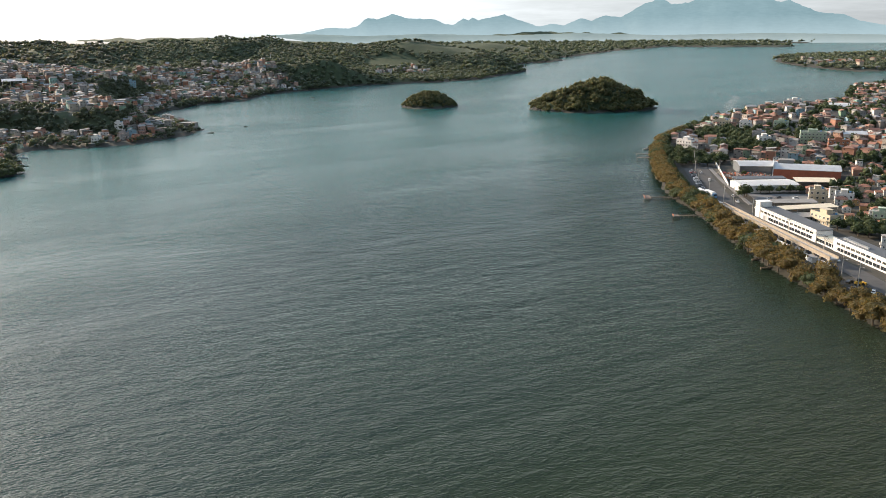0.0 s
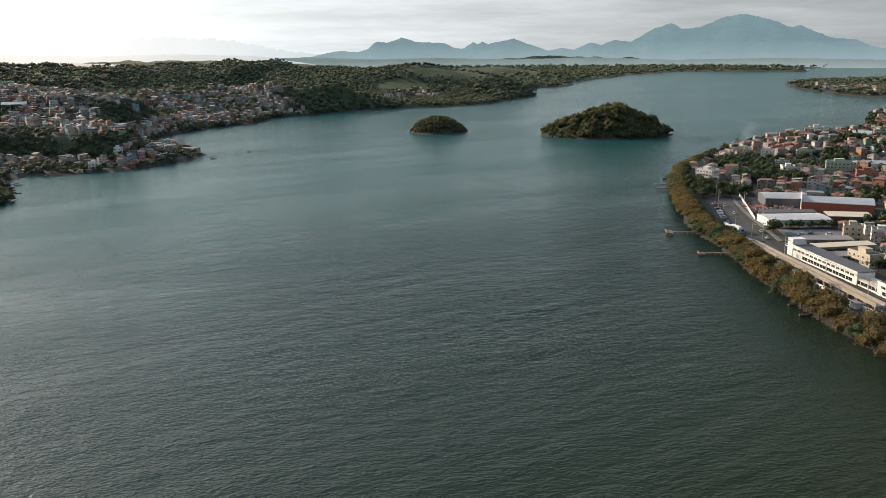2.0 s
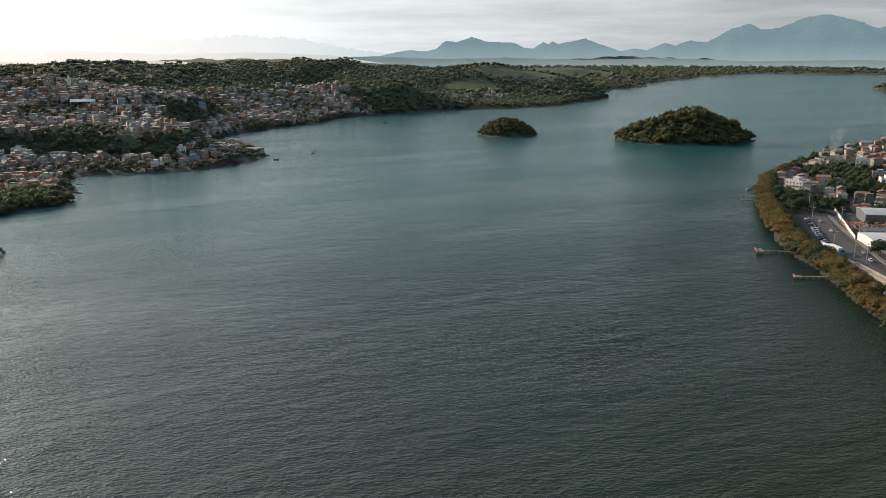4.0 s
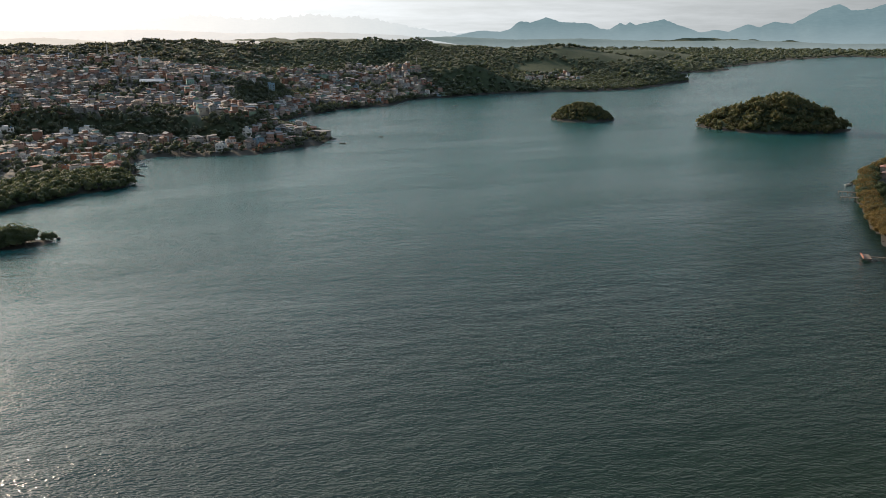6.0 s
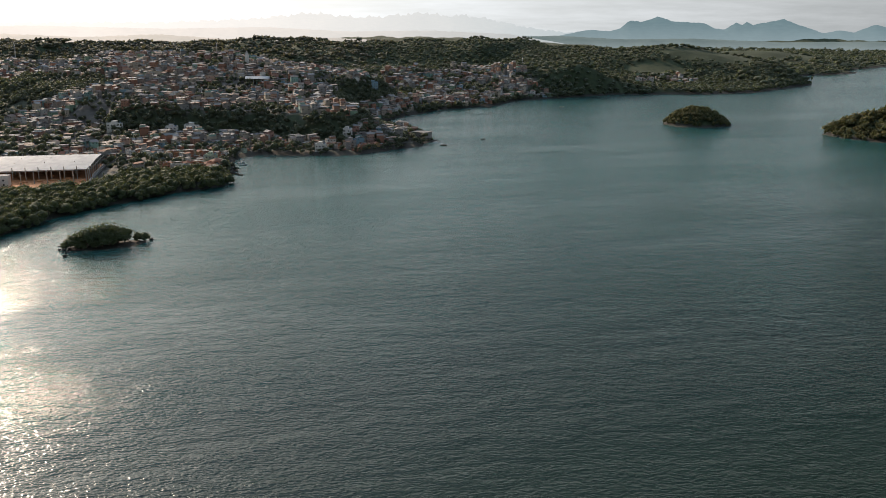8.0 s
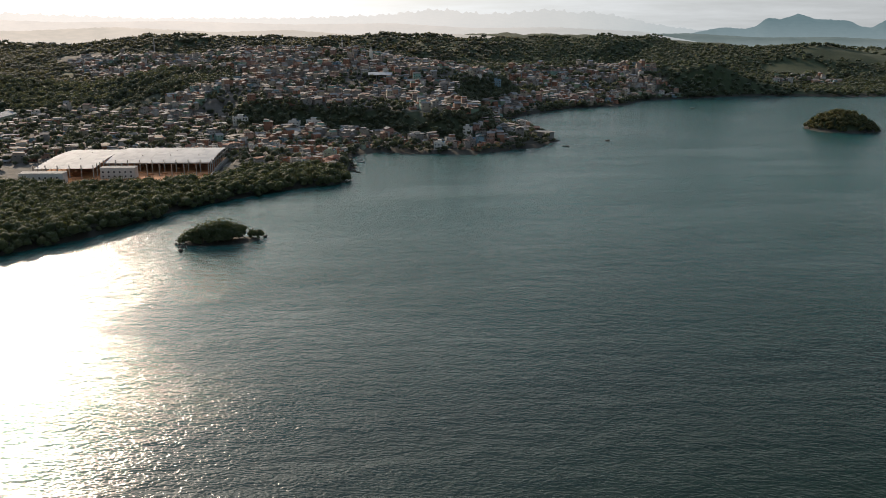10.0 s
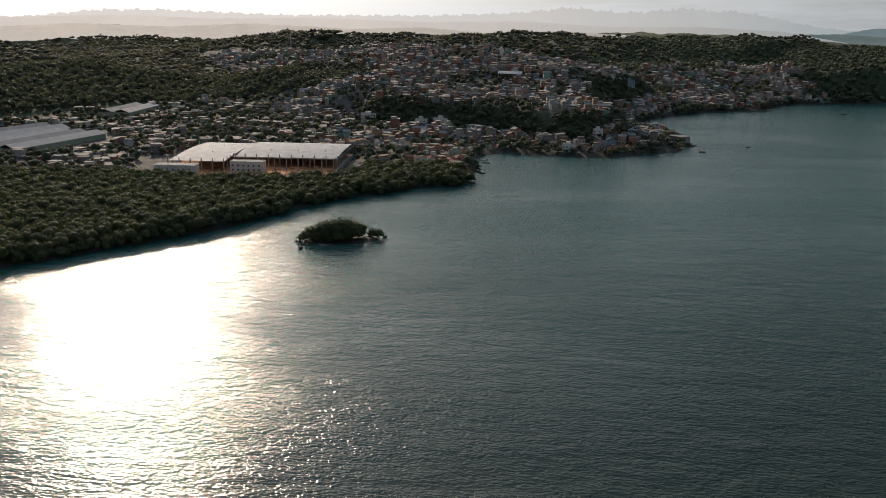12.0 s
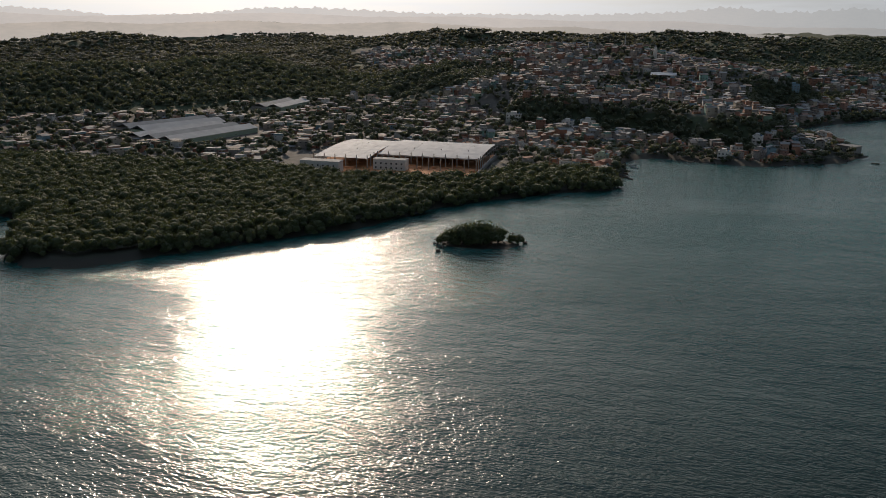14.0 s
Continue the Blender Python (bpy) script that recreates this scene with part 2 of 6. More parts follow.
def ground_material():
    """Grass, bare soil and built-up dust, told apart by the land's own cover attribute."""
    n = Nodes("open_ground")
    p = n.place()
    big, fine = n.noise(p, 0.012, 4), n.noise(p, 0.16, 6)
    grass = n.ramp(fine, [(0.3, (0.022, 0.036, 0.013)), (0.7, (0.042, 0.060, 0.021))])
    soil = n.ramp(fine, [(0.3, (0.04, 0.036, 0.024)), (0.7, (0.075, 0.06, 0.04))])
    town = n.ramp(fine, [(0.3, (0.07, 0.065, 0.056)), (0.7, (0.14, 0.125, 0.105))])
    cover = n.node("ShaderNodeAttribute")
    cover.attribute_name = "cover"
    wild = n.mix(n.node("ShaderNodeMapRange", Value=big, From_Min=0.68, From_Max=0.8).outputs[0], grass, soil)
    z = n.node("ShaderNodeSeparateXYZ", Vector=p).outputs["Z"]
    mud = n.node("ShaderNodeMapRange", Value=z, From_Min=2.2, From_Max=3.6, To_Min=1.0, To_Max=0.0).outputs[0]
    col = n.mix(mud, n.mix(cover.outputs["Fac"], wild, town), (0.030, 0.028, 0.020))
    return n.done(col, 0.95, 0.0, n.bump(fine, 0.5, 0.6))


M_GROUND = ground_material()


def haze_glow_material(name, low, high, glow, sun_tint=(1.0, 1.0, 1.0), foot=0.0):
    """Far backdrop of land with bright haze painted as glowing colour: paler and warmer under the sun, palest at its
    foot.
    """
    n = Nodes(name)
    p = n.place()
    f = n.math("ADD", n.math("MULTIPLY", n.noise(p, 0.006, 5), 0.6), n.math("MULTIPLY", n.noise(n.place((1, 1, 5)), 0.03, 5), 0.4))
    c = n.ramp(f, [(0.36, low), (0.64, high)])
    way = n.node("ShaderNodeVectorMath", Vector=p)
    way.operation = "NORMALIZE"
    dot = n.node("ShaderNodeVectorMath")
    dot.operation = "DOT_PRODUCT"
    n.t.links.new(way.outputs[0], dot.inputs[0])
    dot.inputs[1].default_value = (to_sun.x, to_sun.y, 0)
    # sunward warmth and brightness are multiplied into the colour
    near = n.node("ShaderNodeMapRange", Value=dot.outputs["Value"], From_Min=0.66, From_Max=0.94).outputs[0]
    c = n.mix(1.0, c, n.mix(near, (1, 1, 1), sun_tint), "MULTIPLY")
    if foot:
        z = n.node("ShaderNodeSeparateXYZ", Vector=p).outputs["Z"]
        foot_haze = n.node("ShaderNodeMapRange", Value=z, From_Min=0.0, From_Max=foot, To_Min=0.4, To_Max=0.0).outputs[0]
        c = n.mix(foot_haze, c, n.mix(near, (0.42, 0.44, 0.44), (0.84, 0.71, 0.62)))
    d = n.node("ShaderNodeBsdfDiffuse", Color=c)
    # the land is no light source; this emission paints the bright air before it
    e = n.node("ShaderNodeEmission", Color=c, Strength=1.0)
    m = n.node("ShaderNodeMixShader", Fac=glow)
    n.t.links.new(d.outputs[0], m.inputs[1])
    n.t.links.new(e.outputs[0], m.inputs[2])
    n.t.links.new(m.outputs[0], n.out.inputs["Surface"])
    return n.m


# haze of each ridge is painted into these colours
M_MOUNT = haze_glow_material("hazy_mountain", (0.135, 0.18, 0.19), (0.165, 0.212, 0.222), 0.9, foot=120)
M_MOUNT_FAR = haze_glow_material("faint_mountain", (0.43, 0.435, 0.435), (0.46, 0.46, 0.455), 0.97, (2.15, 1.80, 1.60), 90)
M_HILL_SUN = haze_glow_material("sunward_hill", (0.22, 0.222, 0.215), (0.27, 0.265, 0.255), 0.9, (3.1, 2.5, 2.12), 60)
M_HILL_SUN_FAR = haze_glow_material("sunward_hill_far", (0.34, 0.34, 0.335), (0.38, 0.375, 0.365), 0.95, (2.5, 2.05, 1.80), 80)
M_HILL_NORTH = haze_glow_material("northern_hill", (0.15, 0.175, 0.165), (0.19, 0.215, 0.20), 0.7, foot=40)


# sheen paints distant haze; the sunward copy is also warmer in colour
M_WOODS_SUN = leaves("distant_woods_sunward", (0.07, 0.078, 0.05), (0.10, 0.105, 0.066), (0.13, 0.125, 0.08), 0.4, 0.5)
M_WOODS_NORTH = leaves("distant_woods", (0.055, 0.078, 0.048), (0.085, 0.11, 0.06), (0.115, 0.13, 0.07), 0.35, 0.3)


def foam_material():
    n = Nodes("foam")
    a = n.node("ShaderNodeMapRange", Value=n.noise(n.place(), 0.35, 6, 0.7), From_Min=0.40, From_Max=0.75, To_Min=0.0, To_Max=0.5).outputs[0]
    d = n.node("ShaderNodeBsdfDiffuse", Color=(0.6, 0.62, 0.6, 1))
    t = n.node("ShaderNodeBsdfTransparent")
    m = n.node("ShaderNodeMixShader", Fac=a)
    n.t.links.new(t.outputs[0], m.inputs[1])
    n.t.links.new(d.outputs[0], m.inputs[2])
    n.t.links.new(m.outputs[0], n.out.inputs["Surface"])
    return n.m


M_FOAM = foam_material()

# ---- the plan: coasts, hills and cover ----
COAST_NEAR = [(-4950, -720), (-1920, -240), (-1080, 144), (-720, 324), (-547, 379), (-524, 380), (-500, 360), (-466, 343), (-439, 341), (-422, 361),
              (-415, 401), (-407, 428), (-403, 462), (-390, 504), (-391, 533), (-394, 575), (-388, 612), (-378, 648), (-367, 671),
              (-349, 702), (-365, 724), (-378, 769), (-401, 799), (-407, 833), (-396, 850), (-370, 856), (-344, 864), (-314, 878),
              (-292, 922), (-278, 948), (-276, 994), (-288, 1016), (-322, 1066), (-367, 1099), (-386, 1146), (-382, 1212), (-360, 1308)]
COAST_FAR = [(-305, 1380), (-292, 1488), (-227, 1560), (-162, 1642), (-96, 1680), (-13, 1709), (76, 1777), (144, 1920), (200, 2041),
             (161, 2159), (220, 2360), (343, 2495), (349, 2665), (494, 2926), (652, 3246), (917, 3559), (1032, 3456), (1343, 3396),
             (1380, 3480), (1224, 3648), (1406, 3733), (1758, 3888), (2064, 4279), (2880, 5040), (3480, 4950), (3480, 5200), (-4950, 5200)]
COAST_RIGHT = [(276, -4950), (258, -1080), (222, -360), (206, 0), (190, 144), (179, 264), (172, 318), (167, 364), (163, 389), (161, 415),
               (161, 445), (158, 484), (160, 528), (157, 583), (162, 624), (168, 672), (180, 732), (194, 788), (212, 841), (251, 906),
               (314, 1018), (384, 1080), (480, 1146), (564, 1212), (600, 1296), (634, 1362), (672, 1440), (770, 1517), (1080, 1656),
               (2040, 1776), (4950, 1800), (4950, -4950)]
COAST_BANK = [(906, 2382), (870, 2244), (862, 2093), (871, 1940), (894, 1872), (1560, 1980), (3120, 2040), (3120, 2880), (1800, 2712), (1280, 2662),
              (1068, 2622), (955, 2498)]
# edge of the high ground that the upper town stands on
TERRACE = [(-1000, 1010), (-740, 905), (-620, 905), (-520, 905), (-440, 925), (-345, 915), (-315, 960), (-330, 1010), (-390, 1080), (-430, 1180), (-420, 1320), (-500, 1420),
           (-760, 1480), (-1000, 1400)]
# centre, height, spread
HILLS = [(-610, 1210, 30, 170, 150), (-860, 1320, 32, 220, 190), (-228, 1660, 38, 144, 80),
         (-504, 1620, 34, 200, 160), (-24, 2136, 48, 228, 156), (-504, 2280, 62, 396, 204), (-1080, 2100, 60, 360, 288), (-1500, 1800, 55, 288, 240),
         (-1200, 960, 31, 204, 132), (-1260, 1380, 41, 240, 156), (-1800, 1080, 48, 360, 216), (-960, 3000, 60, 840, 312), (396, 960, 13, 96, 96),
         (-1440, 540, 36, 288, 144), (144, 2820, 26, 240, 192), (1080, 4680, 58, 1500, 312), (-2640, 2040, 60, 600, 480), (-1090, 700, 34, 150, 200)]

# wooded hill behind the lower town
WILD = [(-930, 532), (-888, 604), (-864, 686), (-890, 790), (-861, 890), (-880, 1000), (-900, 1060), (-1150, 1150), (-1500, 900), (-1500, 450), (-1050, 430)]
VILLAGE = [(-370, 1290), (-300, 1380), (-292, 1488), (-240, 1545), (-275, 1590), (-340, 1660), (-470, 1650), (-560, 1520), (-520, 1390), (-450, 1330)]
UPPER = [(-700, 1120), (-640, 1300), (-900, 1360), (-1250, 1440), (-1340, 1340), (-1150, 1215), (-960, 1150)]
HAMLET = [(-135, 1835), (-40, 1845), (-20, 1900), (-60, 1945), (-140, 1930)]


def shore_village(px, py):
    """The houses that go on along the shore, and the hamlet behind the bluff."""
    return ((signed(px, py, VILLAGE) > 0) & (np.sin(px * 0.09 + 1) * np.sin(py * 0.08) > -0.35)) | ((signed(px, py, HAMLET) > 0) & (np.sin(px * 0.12) * np.sin(py * 0.1) > -0.2))


def signed(px, py, poly):
    """Distance to a coast, positive on land."""
    best = np.full(px.shape, 1e12)
    inside = np.zeros(px.shape, bool)
    for (ax, ay), (bx, by) in zip(poly, poly[1:] + poly[:1]):
        dx, dy = bx - ax, by - ay
        s = np.clip(((px - ax) * dx + (py - ay) * dy) / (dx * dx + dy * dy), 0, 1)
        best = np.minimum(best, (px - ax - s * dx) ** 2 + (py - ay - s * dy) ** 2)
        if ay != by:
            inside ^= ((ay > py) != (by > py)) & (px < (bx - ax) * (py - ay) / (by - ay) + ax)
    return np.where(inside, 1, -1) * np.sqrt(best)


def wave_field(px, py, size, seed):
    """Smooth uneven relief, about -1 to 1."""
    rng = np.random.RandomState(seed)
    h = np.zeros(px.shape)
    for k in range(7):
        a, ph = rng.uniform(0, 6.283, 2)
        f = 6.283 / size * (0.6 + 0.35 * k)
        h += np.sin((px * math.cos(a) + py * math.sin(a)) * f + ph) / (1 + 0.5 * k)
    return h / 2.6


def island(px, py, cx, cy, rx, ry, turn, top):
    c, s = math.cos(radians(turn)), math.sin(radians(turn))
    u, v = ((px - cx) * c + (py - cy) * s) / rx, (-(px - cx) * s + (py - cy) * c) / ry
    r = np.sqrt(u * u + v * v) + 0.06 * wave_field(px, py, 40, 5)
    skew = 0.72 + 0.30 * np.clip((u + 0.45) / 0.5, 0, 1) if rx > 60 else 1.0
    return top * np.clip(1 - r ** 2.0, -0.25, 1) * skew


def oval_site(px, py):
    """The levelled building site."""
    u, v = (px + 462) * 0.871 + (py - 684) * 0.491, -(px + 462) * 0.491 + (py - 684) * 0.871
    return (u > -124) & (u < 12) & (v > -53) & (v < 79)


def land(px, py):
    """Height of the ground and, where it is above water, how far inland it lies."""
    px, py = np.asarray(px, float), np.asarray(py, float)
    wob = 2.2 * wave_field(px, py, 38, 3)
    d = np.maximum.reduce([signed(px, py, COAST_NEAR + COAST_FAR), signed(px, py, COAST_RIGHT), signed(px, py, COAST_BANK)]) + wob
    flat = (px > 100) & (py < 860)
    h = np.clip(d * 0.55, -4, 2.4) + np.where(flat, 0, np.clip(d, 0, 240) * 0.012)
    rise = np.clip((d - 4) / 40, 0, 1)
    step = np.clip(signed(px, py, TERRACE) / (34 + np.clip((-590 - px) * 0.7, 0, 90)) + 0.2 * wave_field(px, py, 60, 9), 0, 1)
    step = step * step * (3 - 2 * step) * 23
    hills = sum(t * np.exp(-((px - x) / sx) ** 2 - ((py - y) / sy) ** 2) for x, y, t, sx, sy in HILLS)
    rough = np.clip((np.hypot(px, py) - 800) / 800, 0, 1) * 5 * wave_field(px, py, 260, 8)
    h = h + rise * (step + hills * (1 + 0.12 * wave_field(px, py, 130, 2)) + rough * (py > 900) * np.clip(hills / 12, 0, 1))
    h = np.where(oval_site(px, py), np.minimum(h, 1.8), h)
    h = np.maximum.reduce([h, island(px, py, 205.2, 1182, 81.6, 57.6, -3, 32.4), island(px, py, -16.8, 1239.6, 38.4, 37.2, 0, 17.0), island(px, py, -319.2, 525.6, 21, 8.5, 40, 0.6)])
    return h, d


def mesh(name, verts, faces, mats=(), index=None, smooth=False):
    me = bpy.data.meshes.new(name)
    verts = np.asarray(verts, np.float32)
    faces = np.asarray(faces, np.int32)
    k = faces.shape[1]
    me.vertices.add(len(verts))
    me.vertices.foreach_set("co", verts.ravel())
    me.loops.add(faces.size)
    me.loops.foreach_set("vertex_index", faces.ravel())
    me.polygons.add(len(faces))
    me.polygons.foreach_set("loop_start", np.arange(0, faces.size, k, dtype=np.int32))
    if index is not None:
        me.polygons.foreach_set("material_index", np.asarray(index, np.int32))
    me.polygons.foreach_set("use_smooth", np.full(len(faces), smooth))
    for m in mats:
        me.materials.append(m)
    me.update(calc_edges=True)
    me.validate()
    return me


def grid_faces(rows, cols):
    i = np.arange(rows - 1)[:, None] * cols + np.arange(cols - 1)[None]
    return np.stack([i, i + 1, i + cols + 1, i + cols], -1).reshape(-1, 4)


def build_ground():
    az = np.concatenate([np.arange(-180, -44, 3.0), np.arange(-42, 80, 0.3), np.arange(84, 181, 3.0)])
    rad = np.concatenate([[2, 60, 120], np.geomspace(200, 4960, 350)])
    a, r = np.meshgrid(np.radians(az), rad)
    px, py = -np.sin(a) * r, 60 + np.cos(a) * r
    h, d = land(px, py)
    me = mesh("ground", np.stack([px, py, h], -1).reshape(-1, 3), grid_faces(len(rad), len(az))[:, ::-1], [M_GROUND], smooth=True)
    cover = me.attributes.new("cover", "FLOAT", "POINT")
    cover.data.foreach_set("value", town_cover(px, py, d).ravel().astype(np.float32))
    return tagged(new("ground", me), "grassy and built-up river banks with low hills", "ground", kind="structure")


def town_cover(px, py, d):
    """1 where houses stand close, 0 in open country."""
    px, py = px / 1.2, py / 1.2
    t = np.exp(-((px + 520) / 330) ** 4 - ((py - 880) / 300) ** 4) + np.exp(-((px + 700) / 330) ** 4 - ((py - 510) / 235) ** 4)
    t = t + (px > 120) * (py < 1400) * np.clip((d - 6) / 5, 0, 1)
    t = np.where((px < -633) & (py > 583) & (np.sin(px * 0.0144) + np.sin(py * 0.018 + 1) < 0.9), 0.32 * t, t)
    t = np.where(signed(px * 1.2, py * 1.2, WILD) > 0, 0, t)
    t = np.maximum(t, 0.9 * (signed(px * 1.2, py * 1.2, UPPER) > 0))
    # trees hold the steep bank below the upper town
    bank = (np.abs(signed(px * 1.2, py * 1.2, TERRACE) - 16) < 17) & (px * 1.2 > -625) & (px * 1.2 < -345)
    t = np.where(bank, 0.1, t)
    # the shore village goes on under the wooded bluff
    t = np.maximum(t, 0.9 * shore_village(px * 1.2, py * 1.2))
    return np.clip(t, 0, 1) * np.clip((d - 3) / 10, 0, 1)


build_ground()


def build_water():
    az = np.radians(np.arange(0, 361, 5.0))
    rad = np.array([1, 300, 700, 1500, 3000, 4970.0])
    a, r = np.meshgrid(az, rad)
    v = np.stack([np.sin(a) * r, 60 + np.cos(a) * r, a * 0], -1).reshape(-1, 3)
    return tagged(new("water", mesh("water", v, grid_faces(len(rad), len(az)), [M_WATER])), "wide rippled river, green-grey with wind streaks", "water", kind="structure")


build_water()


def ridge(name, rows, dist, mat, label, deep=260, crag=1.0):
    """A far mountain chain: rows of bearing (degrees to port of +y) and top in metres."""
    az = np.arange(rows[0][0], rows[-1][0], 0.12)
    top = np.interp(az, [r[0] for r in rows], [r[1] for r in rows])
    k = np.arange(len(az))
    top = top + (2.2 * np.sin(k * 0.9) * np.sin(k * 0.37) + 1.6 * np.sin(k * 2.3 + 1) * np.sin(k * 0.21)) * crag * np.clip(top / 160, 0.3, 1)
    layers = []
    for f, g in ((-1.0, -0.02), (-0.55, 0.42), (-0.22, 0.8), (0.0, 1.0), (0.5, 0.4)):
        r = dist + deep * f * (0.5 + 0.5 * np.clip(top / 250, 0, 1)) + (8 * np.sin(k * 0.31) if f < 0 else 0)
        a = np.radians(az)
        layers.append(np.stack([-np.sin(a) * r, np.cos(a) * r, top * g], -1))
    v = np.stack(layers).reshape(-1, 3)
    return tagged(new(name, mesh(name, v, grid_faces(5, len(az)), [mat], smooth=True)), label, "mountains", kind="structure")


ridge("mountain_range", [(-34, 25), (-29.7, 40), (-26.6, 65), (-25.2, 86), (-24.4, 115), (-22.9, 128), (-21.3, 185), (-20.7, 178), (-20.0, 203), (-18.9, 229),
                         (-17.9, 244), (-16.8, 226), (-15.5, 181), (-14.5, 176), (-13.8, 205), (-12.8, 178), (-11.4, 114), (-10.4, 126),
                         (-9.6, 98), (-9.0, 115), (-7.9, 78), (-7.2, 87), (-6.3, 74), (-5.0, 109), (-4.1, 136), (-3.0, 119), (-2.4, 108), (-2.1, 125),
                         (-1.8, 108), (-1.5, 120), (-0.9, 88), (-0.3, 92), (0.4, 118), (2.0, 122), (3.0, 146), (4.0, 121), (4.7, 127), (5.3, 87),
                         (5.9, 75), (6.9, 82), (7.7, 74), (9, 50), (10, 25)], 4650, M_MOUNT, "wooded mountains in painted blue-grey haze far beyond the river plain")
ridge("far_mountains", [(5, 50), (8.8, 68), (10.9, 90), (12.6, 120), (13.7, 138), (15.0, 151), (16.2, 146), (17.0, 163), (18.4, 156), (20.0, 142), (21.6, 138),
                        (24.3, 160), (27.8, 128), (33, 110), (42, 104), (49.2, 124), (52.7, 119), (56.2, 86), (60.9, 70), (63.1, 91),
                        (66, 104), (69, 123), (74, 140), (80, 110), (88, 60)], 4850, M_MOUNT_FAR, "very faint mountains paled by painted evening haze", 90, 4.0)
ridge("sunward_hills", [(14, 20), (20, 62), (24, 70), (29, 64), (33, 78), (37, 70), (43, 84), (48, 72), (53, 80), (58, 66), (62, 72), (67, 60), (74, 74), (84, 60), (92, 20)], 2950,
      M_HILL_SUN, "wooded ridge paled by painted bright evening haze", 200)
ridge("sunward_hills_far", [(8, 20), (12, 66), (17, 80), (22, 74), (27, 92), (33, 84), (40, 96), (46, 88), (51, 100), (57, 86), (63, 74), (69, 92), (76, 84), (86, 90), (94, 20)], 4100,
      M_HILL_SUN_FAR, "farther ridge almost lost in painted bright haze", 200)
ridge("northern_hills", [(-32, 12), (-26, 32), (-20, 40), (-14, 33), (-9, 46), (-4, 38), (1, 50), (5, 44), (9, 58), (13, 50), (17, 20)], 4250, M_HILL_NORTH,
      "low hills in painted blue-green haze beyond the river plain", 200)

# ---- kit: meshes for houses and trees ----


def part(name, data, parent, label="", at=(0, 0, 0)):
    """One mesh as a part under a thing or a part."""
    ob = new(name, data)
    ob.parent = parent
    ob.location = at
    if label:
        ob["label"] = label
    return ob


BOX_F = np.array([(0, 3, 2, 1), (4, 5, 6, 7), (0, 1, 5, 4), (1, 2, 6, 5), (2, 3, 7, 6), (3, 0, 4, 7)])


def box_v(x0, y0, z0, x1, y1, z1):
    return np.array([(x0, y0, z0), (x1, y0, z0), (x1, y1, z0), (x0, y1, z0), (x0, y0, z1), (x1, y0, z1), (x1, y1, z1), (x0, y1, z1)], float)


class Lump:
    """Gathers quads of several materials into one mesh."""

    def __init__(self):
        self.v, self.f, self.i, self.n = [], [], [], 0

    def add(self, v, f, mat=0):
        self.v.append(np.asarray(v, float))
        self.f.append(np.asarray(f) + self.n)
        self.i.append(np.full(len(f), mat))
        self.n += len(v)
        return self

    def box(self, x0, y0, z0, x1, y1, z1, mat=0):
        return self.add(box_v(x0, y0, z0, x1, y1, z1), BOX_F, mat)

    def beam(self, a, b, w, h=None, mat=0):
        """A square bar from a to b."""
        a, b = np.array(a, float), np.array(b, float)
        h = w if h is None else h
        d = (b - a) / np.linalg.norm(b - a)
        s = np.cross(d, (0, 0, 1)) if abs(d[2]) < 0.98 else np.array((1.0, 0, 0))
        s = s / np.linalg.norm(s)
        u = np.cross(s, d)
        ring = [(-w / 2 * s - h / 2 * u), (w / 2 * s - h / 2 * u), (w / 2 * s + h / 2 * u), (-w / 2 * s + h / 2 * u)]
        v = [a + r for r in ring] + [b + r for r in ring]
        return self.add(v, BOX_F, mat)

    def tube(self, points, radii, sides=7, mat=0):
        """A round tapered bar through points."""
        pts = [np.array(p, float) for p in points]
        v = []
        for k, (p, r) in enumerate(zip(pts, radii)):
            d = pts[min(k + 1, len(pts) - 1)] - pts[max(k - 1, 0)]
            d = d / np.linalg.norm(d)
            s = np.cross(d, (0.3, 1, 0.1))
            s = s / np.linalg.norm(s)
            u = np.cross(d, s)
            v += [p + r * (math.cos(q) * s + math.sin(q) * u) for q in np.linspace(0, 6.2832, sides, endpoint=False)]
        f = [(k * sides + j, k * sides + (j + 1) % sides, (k + 1) * sides + (j + 1) % sides, (k + 1) * sides + j)
             for k in range(len(pts) - 1) for j in range(sides)]
        return self.add(v, f, mat)

    def gable(self, x0, y0, z0, x1, y1, rise, over=0.5, thick=0.22, mat=0):
        """A two-pitch roof with eaves and thickness, ridge along x."""
        ym = (y0 + y1) / 2
        for ya in (y0 - over, y1 + over):
            drop = -over * rise / (ym - y0)
            a = np.array([(x0 - over, ya, z0 + drop), (x1 + over, ya, z0 + drop), (x1 + over, ym, z0 + rise), (x0 - over, ym, z0 + rise)])
            self.add(np.concatenate([a, a + (0, 0, thick)]), BOX_F, mat)
        return self

    def hip(self, x0, y0, z0, x1, y1, rise, over=0.6, thick=0.18, mat=0):
        """A four-pitch roof on an eaves board, ridge along the longer side."""
        x0, y0, x1, y1 = x0 - over, y0 - over, x1 + over, y1 + over
        self.box(x0, y0, z0, x1, y1, z0 + thick, mat)
        v = box_v(x0, y0, z0 + thick, x1, y1, z0 + thick + rise)
        half = min(x1 - x0, y1 - y0) / 2 - 0.08
        v[4:, 0] += np.array((1, -1, -1, 1)) * half
        v[4:, 1] += np.array((1, 1, -1, -1)) * half
        return self.add(v, BOX_F, mat)

    def mesh(self, name, mats, smooth=False):
        return mesh(name, np.concatenate(self.v), np.concatenate(self.f), mats, np.concatenate(self.i), smooth)


